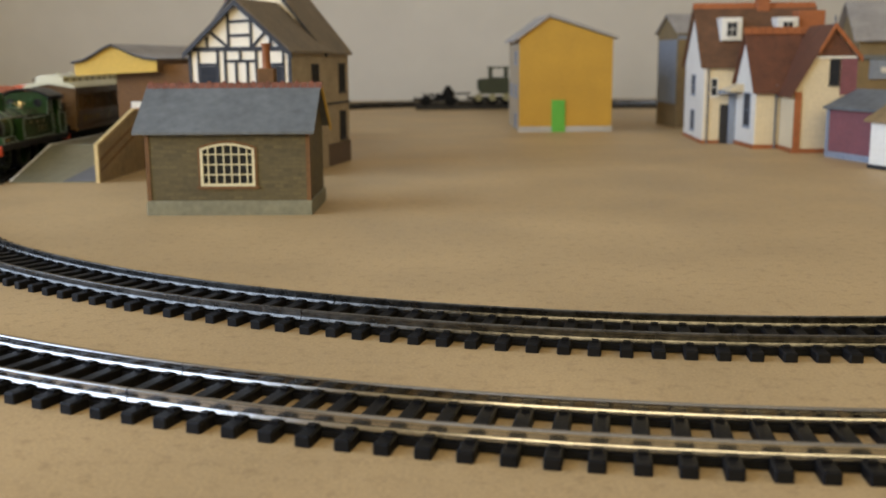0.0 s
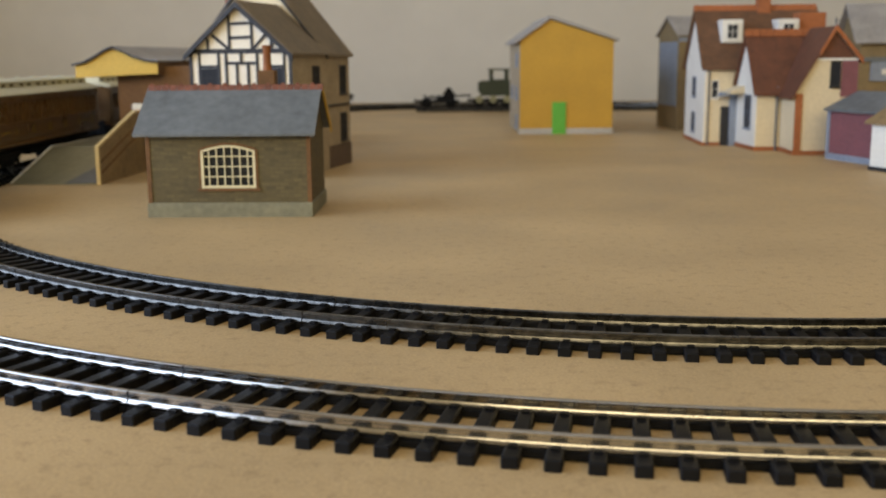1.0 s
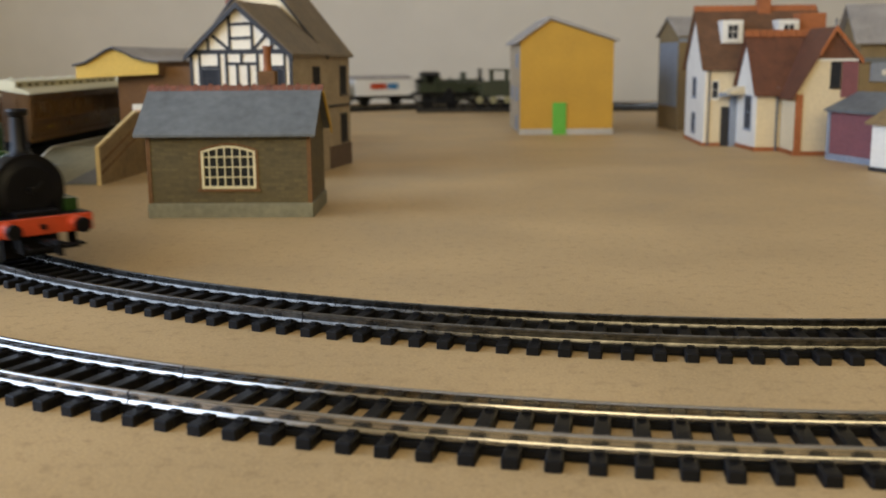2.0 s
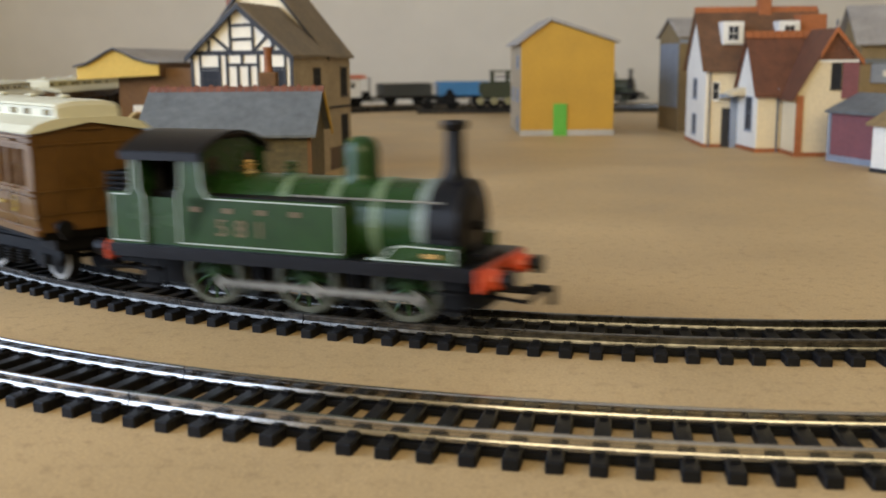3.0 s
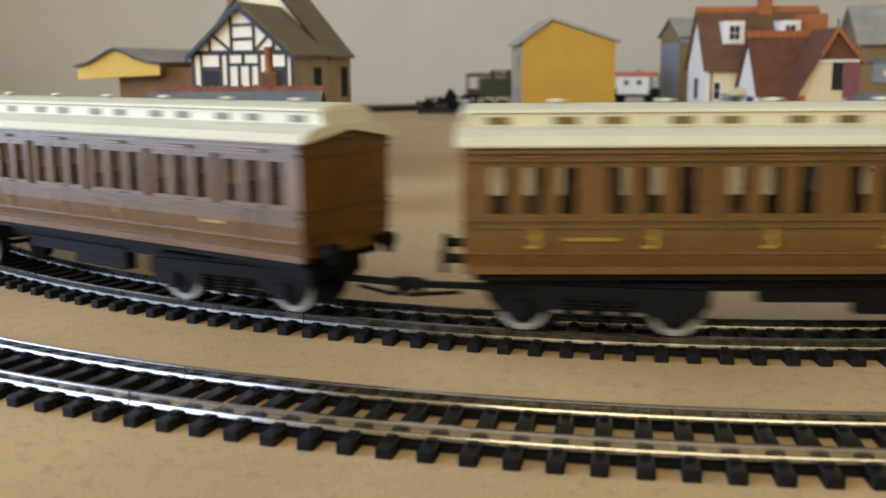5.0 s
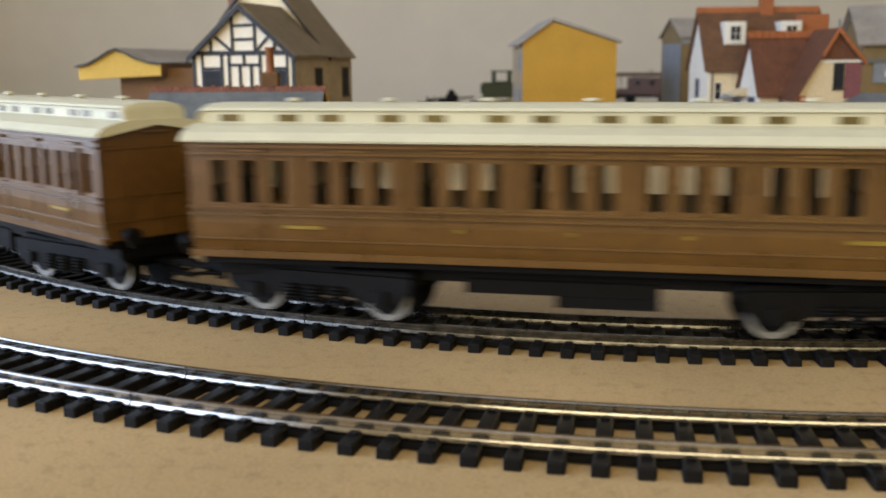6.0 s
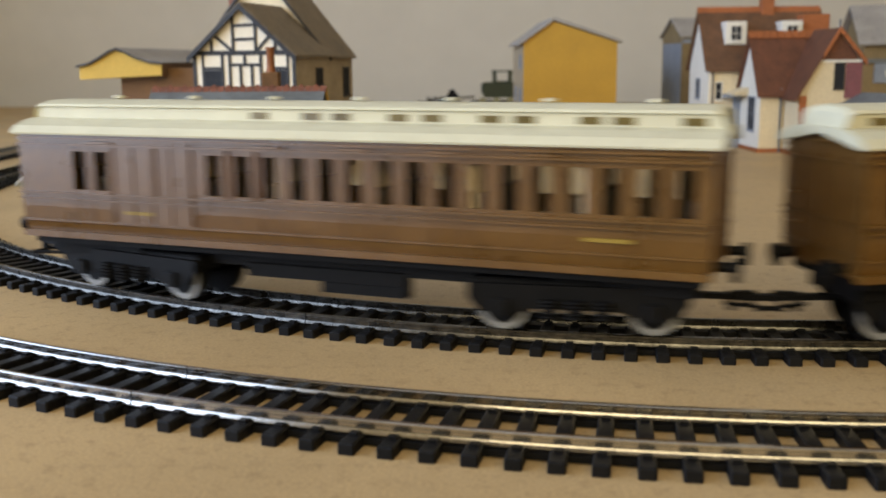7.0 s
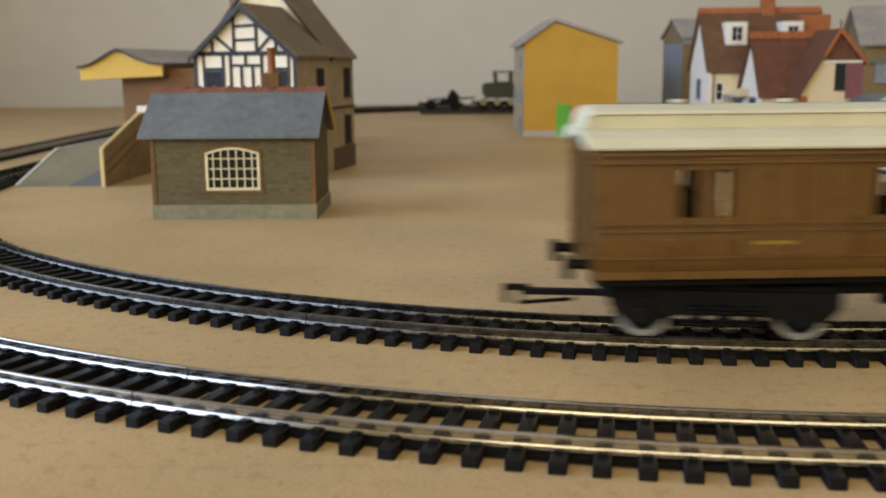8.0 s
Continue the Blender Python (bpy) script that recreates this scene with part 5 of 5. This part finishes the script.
# --- mustard house
def mustard_house():
    c = thing("mustard_house", "mustard yellow card house with a bright green door", "model building", pose(0.0700, 0.922, 0, 0, 0, 0.5))
    W, D, E, A, X = 0.0835, 0.120, 0.0825, 0.1010, 0.0265
    b = Build().prism([(0, 0.0050), (W, 0.0050), (W, E), (X, A), (0, E)], "y", 0, 0.0012)
    part("front_wall", b, YELLOW, c, "mustard front wall")
    for x in (0, W - 0.0012):
        part("side_wall", Build().box(x, x + 0.0012, 0.0012, D, 0, E), WALLTAN, c, "brown side wall")
    part("back_wall", Build().prism([(0.0012, 0), (W - 0.0012, 0), (W - 0.0012, E), (X, A), (0.0012, E)], "y", D - 0.0012, D), WALLTAN, c)
    part("plinth", Build().box(-0.0006, W + 0.0006, -0.0006, 0.0012, 0, 0.0050), GREYPLINTH, c, "pale grey plinth strip")
    for xe, s in ((0, -1), (W, 1)):
        k = (A - E) / abs(X - xe)
        o = 0.0045
        b = Build().prism([(xe + s * o, E - k * o + 0.0008), (X, A + 0.0008), (X, A + 0.0036), (xe + s * o, E - k * o + 0.0028)], "y", -0.003, D + 0.003)
        part("roof_slope", b, GREYROOF, c, "pale grey roof")
    d = part("door", Build().box(0.0292, 0.0415, -0.0016, 0, 0.0, 0.0285, 0.0003), DOORGREEN, c, "bright green door")
    b = Build()
    for z in (0.004, 0.016):
        b.box(0.0312, 0.0395, -0.0020, -0.0016, z, z + 0.009)
    part("door_panel", b, DOORGREEN, d)
    for z, y in ((0.030, 0.03), (0.030, 0.08), (0.060, 0.03), (0.004, 0.03)):
        wall_window(c, pose(0, y, z, 0, 0, -90), 0.013, 0.012, (1, 1), BLUEGREY, 0.0012)


mustard_house()


# --- row of houses
def town():
    # gabled white house: its gable looks to the west, the cream front to the south
    c = thing("white_house", "white gabled card house with a brown tiled roof and dormers", "model building", pose(0.2070, 0.8730, 0, 0, 0, -4))
    L, D, E, A = 0.089, 0.085, 0.0610, 0.1040
    b = Build().prism([(-D, 0.0), (0, 0.0), (0, E), (-D / 2, A), (-D, E)], "x", 0.0, 0.0015)
    part("gable_wall", b, WHITECARD, c, "white gable wall")
    part("front_wall", Build().box(0.0015, L, -D, -D + 0.0012, 0, E), CREAMCARD, c, "cream front wall")
    part("back_wall", Build().box(0.0015, L, -0.0012, 0, 0, E), CREAMCARD, c)
    part("gable_wall", Build().prism([(-D, 0.0), (0, 0.0), (0, E), (-D / 2, A), (-D, E)], "x", L, L + 0.0015), CREAMCARD, c)
    k = (A - E) / (D / 2)
    for ya, s in ((-D, -1), (0, 1)):
        b = Build().prism([(ya + s * 0.004, E - k * 0.004 + 0.0004), (-D / 2, A + 0.0004), (-D / 2, A + 0.0020), (ya + s * 0.004, E - k * 0.004 + 0.0020)], "x", -0.003, L + 0.004)
        part("roof_slope", b, ROOFBROWN, c, "brown tiled roof")
    for i in range(18):
        x = -0.003 + i * 0.0053
        part("ridge_tile", Build().prism([(-D / 2 - 0.003, A - 0.0008), (-D / 2, A + 0.0038), (-D / 2 + 0.003, A - 0.0008)], "x", x, x + 0.0050), ORANGE, c)
    part("base_course", Build().box(-0.0006, L, -D - 0.0006, 0, 0, 0.0026), ORANGE, c, "orange brick base course")
    for y, z, h in ((-D * 0.5, 0.036, 0.016), (-D * 0.5, 0.008, 0.016)):
        wall_window(c, pose(0, y, z, 0, 0, -90), 0.016, h, (1, 1), BLUEGREY)
    d = part("door", Build().box(0.0130, 0.0190, -D - 0.0014, -D, 0.0, 0.030), TIMBER, c, "dark door")
    part("porch", Build().box(0.0110, 0.0240, -D - 0.009, -D, 0.038, 0.041, 0.0006), BLUEGREY, c, "blue-grey door hood")
    wall_window(c, pose(0.008, -D, 0.036), 0.006, 0.014, (0, 1))
    for x in (0.022, 0.064):
        b = Build().box(x - 0.008, x + 0.008, -D * 0.86, -D * 0.5, 0.078, 0.0955, 0.0006)
        dm = part("dormer", b, WHITECARD, c, "white dormer")
        wall_window(dm, pose(x, -D * 0.86, 0.0805), 0.009, 0.0120, (1, 1))
    ch = part("chimney", Build().box(0.046, 0.056, -D / 2 - 0.005, -D / 2 + 0.005, 0.095, 0.121, 0.0004), ORANGE, c, "orange brick chimney")
    part("drainpipe", Build().tube("z", (0.0035, -D - 0.001), 0.0007, 0, E, 8), PLATDARK, c)
    part("orange_gable", Build().box(L - 0.016, L + 0.0042, -D * 0.80, -D * 0.5, 0.078, 0.1005, 0.0004), ORANGE, c, "orange brick upper gable")

    # cottage with a hipped wing
    c = thing("cottage", "cream card cottage with a red-brown tiled roof and orange ridge", "model building", pose(0.2265, 0.7400, 0, 0, 0, 1.5))
    L, D, E, A = 0.056, 0.046, 0.0460, 0.0830
    part("wall", Build().box(0.0008, L, 0, D, 0, E), CREAMCARD, c, "cream rendered wall")
    part("end_wall", Build().box(0, 0.0008, 0, D, 0, E), WHITECARD, c, "white end wall")
    k = (A - E) / (D / 2)
    for ya, s in ((0, -1), (D, 1)):
        b = Build().prism([(ya + s * 0.004, E - k * 0.004), (D / 2, A), (D / 2, A + 0.0018), (ya + s * 0.004, E - k * 0.004 + 0.0018)], "x", -0.003, L + 0.003)
        part("roof_slope", b, ROOFRED, c, "red-brown tiled roof")
    for x in (0.0, L - 0.0012):
        part("gable", Build().prism([(0.0, E), (D, E), (D / 2, A - 0.0005)], "x", x, x + 0.0012), WHITECARD if x == 0 else CREAMCARD, c)
    for i in range(11):
        x = -0.003 + i * 0.0053
        part("ridge_tile", Build().prism([(D / 2 - 0.003, A - 0.001), (D / 2, A + 0.0042), (D / 2 + 0.003, A - 0.001)], "x", x, x + 0.0048), ORANGE, c)
    part("base_course", Build().box(-0.0006, L + 0.0006, -0.0006, D, 0, 0.0030), ORANGE, c, "orange brick base course")
    part("drainpipe", Build().tube("z", (0.0150, -0.0010), 0.0008, 0, E, 8), PLATDARK, c)
    part("drain_hopper", Build().prism([(0.0125, E - 0.003), (0.0175, E - 0.003), (0.0155, E - 0.010), (0.0145, E - 0.010)], "y", -0.002, 0), PLATDARK, c)
    wall_window(c, pose(0, 0.0170, 0.0150, 0, 0, -90), 0.0150, 0.0250, (1, 1), BLUEGREY)
    post = part("porch", Build().box(-0.0050, 0.0, 0.0440, 0.0560, 0, 0.0400, 0.0004), BLUEGREY, c, "blue-grey porch")
    part("porch_roof", Build().prism([(-0.0100, 0.0400), (0.0, 0.0400), (0.0, 0.0460), (-0.0100, 0.0425)], "y", 0.0260, 0.0580), CREAMCARD, post, "cream porch roof")

    # steep gabled bay at the end of the cottage
    c = thing("gabled_cottage", "cream gable-fronted card house with a long catslide roof", "model building", pose(0.2430, 0.7060, 0, 0, 0, -3))
    W, D, E, A, X, low = 0.0405, 0.055, 0.0660, 0.0855, 0.0240, 0.0430
    part("front_wall", Build().prism([(0, 0), (W, 0), (W, E), (X, A), (0, low)], "y", 0, 0.0012), CREAMCARD, c, "cream front wall")
    part("side_wall", Build().box(0, 0.0012, 0.0012, D, 0, low), CREAMCARD, c)
    part("side_wall", Build().box(W - 0.0012, W, 0.0012, D, 0, E), CREAMCARD, c)
    for (xe, ze), o in (((0, low), -0.003), ((W, E), 0.003)):
        k = (A - ze) / (X - xe)
        b = Build().prism([(xe + o, ze + k * o + 0.0003), (X, A + 0.0003), (X, A + 0.0020), (xe + o, ze + k * o + 0.0018)], "y", -0.0030, D)
        part("roof_slope", b, ROOFRED, c, "red-brown tiled roof")
        n = 5
        for i in range(n):
            f0, f1 = i / n * 0.62, (i + 0.92) / n * 0.62
            xa, xb = X + (xe + o - X) * f0, X + (xe + o - X) * f1
            if ze == E:
                xa, xb = X + (xe + o - X) * i / n, X + (xe + o - X) * (i + 0.92) / n
            za, zb = A + (xa - X) * k, A + (xb - X) * k
            if ze == E or i < 3:
                part("verge_tile", Build().prism([(xa, za - 0.001), (xb, zb - 0.001), (xb, zb + 0.0028), (xa, za + 0.0028)], "y", -0.0042, -0.0030), ORANGE, c)
    part("gable_tiling", Build().prism([(X - 0.0105, E), (W - 0.001, E), (X, A - 0.0010)], "y", -0.0008, 0), ROOFRED, c, "tile-hung gable")
    part("gable_trim", Build().box(X - 0.0105, W, -0.0014, 0, E - 0.0016, E), WHITECARD, c)
    part("brick_pier", Build().box(0.0, 0.0048, -0.0009, 0, 0.003, low - 0.001), ORANGE, c, "orange brick pier")
    part("brick_panel", Build().box(X + 0.0060, W + 0.0004, -0.0009, 0, 0.040, E - 0.0016), PURPLE, c, "plum brick panel")
    wall_window(c, pose(X + 0.0020, 0, 0.0465), 0.0070, 0.0175, (0, 1), TIMBER)
    part("base_course", Build().box(-0.0006, W + 0.0006, -0.0008, D, 0, 0.0030), ORANGE, c)
    part("finial", Build().lathe(X, -0.002, [(0.0010, A), (0.0006, A + 0.004), (0.0010, A + 0.006), (0.0002, A + 0.008)], 8), PLATDARK, c)

    # plum brick outhouse
    c = thing("brick_outhouse", "plum red brick card outhouse with a blue-grey roof", "model building", pose(0.2575, 0.6790, 0, 0, 0, -76))
    L, D, E, A = 0.052, 0.045, 0.0330, 0.0430
    part("wall", Build().box(0, L, 0, D, 0, E), PURPLE, c, "plum brick wall")
    for x in (0.0, L):
        part("corner_strip", Build().box(x - 0.0022, x + 0.0006, -0.0007, 0.0, 0, E), BLUEGREY, c)
    part("base_course", Build().box(-0.0006, L + 0.0006, -0.0007, D, 0, 0.004), BLUEGREY, c)
    k = (A - E) / (D / 2)
    for ya, s in ((0, -1), (D, 1)):
        b = Build().prism([(ya + s * 0.003, E - k * 0.003), (D / 2, A), (D / 2, A + 0.0016), (ya + s * 0.003, E - k * 0.003 + 0.0016)], "x", -0.003, L + 0.002)
        part("roof_slope", b, SLATE, c, "blue-grey slate roof")
    for x in (0.0, L - 0.0012):
        part("gable", Build().prism([(0.0, E), (D, E), (D / 2, A - 0.0004)], "x", x, x + 0.0012), BROWNWALL, c)

    # white shed at the end of the row
    c = thing("white_shed", "white card shed with a brown roof", "model building", pose(0.2560, 0.6080, 0, 0, 0, -70))
    L, D, E, A = 0.060, 0.050, 0.0290, 0.0420
    part("wall", Build().box(0, L, 0, D, 0.0025, E), WHITECARD, c, "white wall")
    part("base_course", Build().box(-0.0006, L, -0.0006, D, 0, 0.0025), TIMBER, c)
    k = (A - E) / (D / 2)
    for ya, s in ((0, -1), (D, 1)):
        b = Build().prism([(ya + s * 0.003, E - k * 0.003), (D / 2, A), (D / 2, A + 0.0016), (ya + s * 0.003, E - k * 0.003 + 0.0016)], "x", -0.003, L + 0.002)
        part("roof_slope", b, FENCE, c, "brown card roof")
    part("gable", Build().prism([(0.0, E), (D, E), (D / 2, A - 0.0004)], "x", 0, 0.0012), FENCE, c)

    # dark house behind the white one
    c = thing("ochre_house", "ochre brick card house with a pale grey roof", "model building", pose(0.2204, 0.9600, 0, 0, 0, 6))
    gable_block(c, 0, 0.060, 0, 0.060, 0.0880, 0.1040, OCHRE, GREYROOF, 0.003, ridge="x")
    part("eaves_board", Build().box(-0.0008, 0.061, -0.0012, 0.0, 0.0815, 0.0850), BLUEGREY, c)
    part("side_panel", Build().box(-0.0008, 0.0, 0.004, 0.056, 0.022, 0.0815), BLUEGREY, c, "grey upper side wall")

    # shop far behind at the end of the row
    c = thing("ochre_shop", "ochre card shop with a grey hipped roof and blue sign board", "model building", pose(0.3900, 0.9650, 0, 0, 0, -8))
    gable_block(c, 0, 0.110, 0, 0.080, 0.0830, 0.1150, OCHRE, GREYROOF, 0.006, ridge="x")
    part("sign_board", Build().box(0.010, 0.100, -0.0022, 0.0, 0.044, 0.062, 0.0004), BLUEGREY, c, "blue sign board")
    part("lettering_bar", Build().box(0.020, 0.090, -0.0026, -0.0022, 0.050, 0.055), WHITECARD, c)
    part("fascia", Build().box(0.0, 0.110, -0.0030, 0.0, 0.062, 0.0660), SLATE, c)


town()


# ---- what moves ----
ENGINE_S = [(0.0, 1.152), (1.0, 1.297), (1.7, 1.4000), (2.8, 1.5724), (3.0, 1.603), (3.5, 1.6785), (4.0, 1.7504), (4.5, 1.8285), (5.5, 1.978), (6.5, 2.125), (7.0, 2.1985), (7.5, 2.2757), (8.0, 2.3532)]
BEHIND = (0.16625, 0.3822, 0.5895)     # coach middles behind the engine's middle


def engine_at(t):
    for (a, p), (b, q) in zip(ENGINE_S, ENGINE_S[1:]):
        if t <= b:
            return p + (q - p) * (t - a) / (b - a)
    return ENGINE_S[-1][1]


def rigid(s, R, gap, turn=0.0):
    """Pose of a vehicle whose two pivots, gap from the middle, both ride on the rails."""
    xa, ya, ha = along(s - gap, R)
    xb, yb, hb = along(s + gap, R)
    h = math.degrees(math.atan2(yb - ya, xb - xa))
    return pose((xa + xb) / 2, (ya + yb) / 2, RAIL_Z, 0, 0, h + turn), h, ha, hb


def goods_at(t):
    """Front of the goods engine on the outer oval; it runs clockwise."""
    return 2 * math.pi * R_OUT + RUN + R_OUT * radians(116.9) - 0.218 * (t - 1.2)


def motions():
    times = [i * 0.1 for i in range(81)]
    walk(engine, [(t, rigid(engine_at(t), R_IN, 0.028)[0]) for t in times])
    for k, c in enumerate((coach_first, coach_second, coach_brake)):
        walk(c, [(t, rigid(engine_at(t) - BEHIND[k], R_IN, PIVOT)[0]) for t in times])
        for g, s in BOGIES[2 * k:2 * k + 2]:
            rows = []
            for t in times:
                _, h, ha, hb = rigid(engine_at(t) - BEHIND[k], R_IN, PIVOT)
                d = ((hb if s > 0 else ha) - h + 180) % 360 - 180
                rows.append((t, pose(s * PIVOT, 0, 0, 0, 0, d)))
            walk(g, rows)
    for off, c in GOODS:
        gap = 0.028 if c is goods_engine else 0.021
        walk(c, [(t, rigid(goods_at(t) + off, R_OUT, gap, 180)[0]) for t in times])
    ticks = [i / FPS for i in range(241)]
    for wheels, rods, way in ((PASSENGER_WHEELS, PASSENGER_RODS, engine_at), (GOODS_WHEELS, GOODS_RODS, lambda t: 0.218 * t)):
        for w, r, (x, z) in wheels:
            walk(w, [(t, pose(x, 0, z, 0, math.degrees(way(t) / r), 0)) for t in ticks])
        for rod, r in rods:
            walk(rod, [(t, pose(r * math.cos(way(t) / LOCO_R + 2.67), 0, LOCO_R - r * math.sin(way(t) / LOCO_R + 2.67))) for t in ticks])


motions()
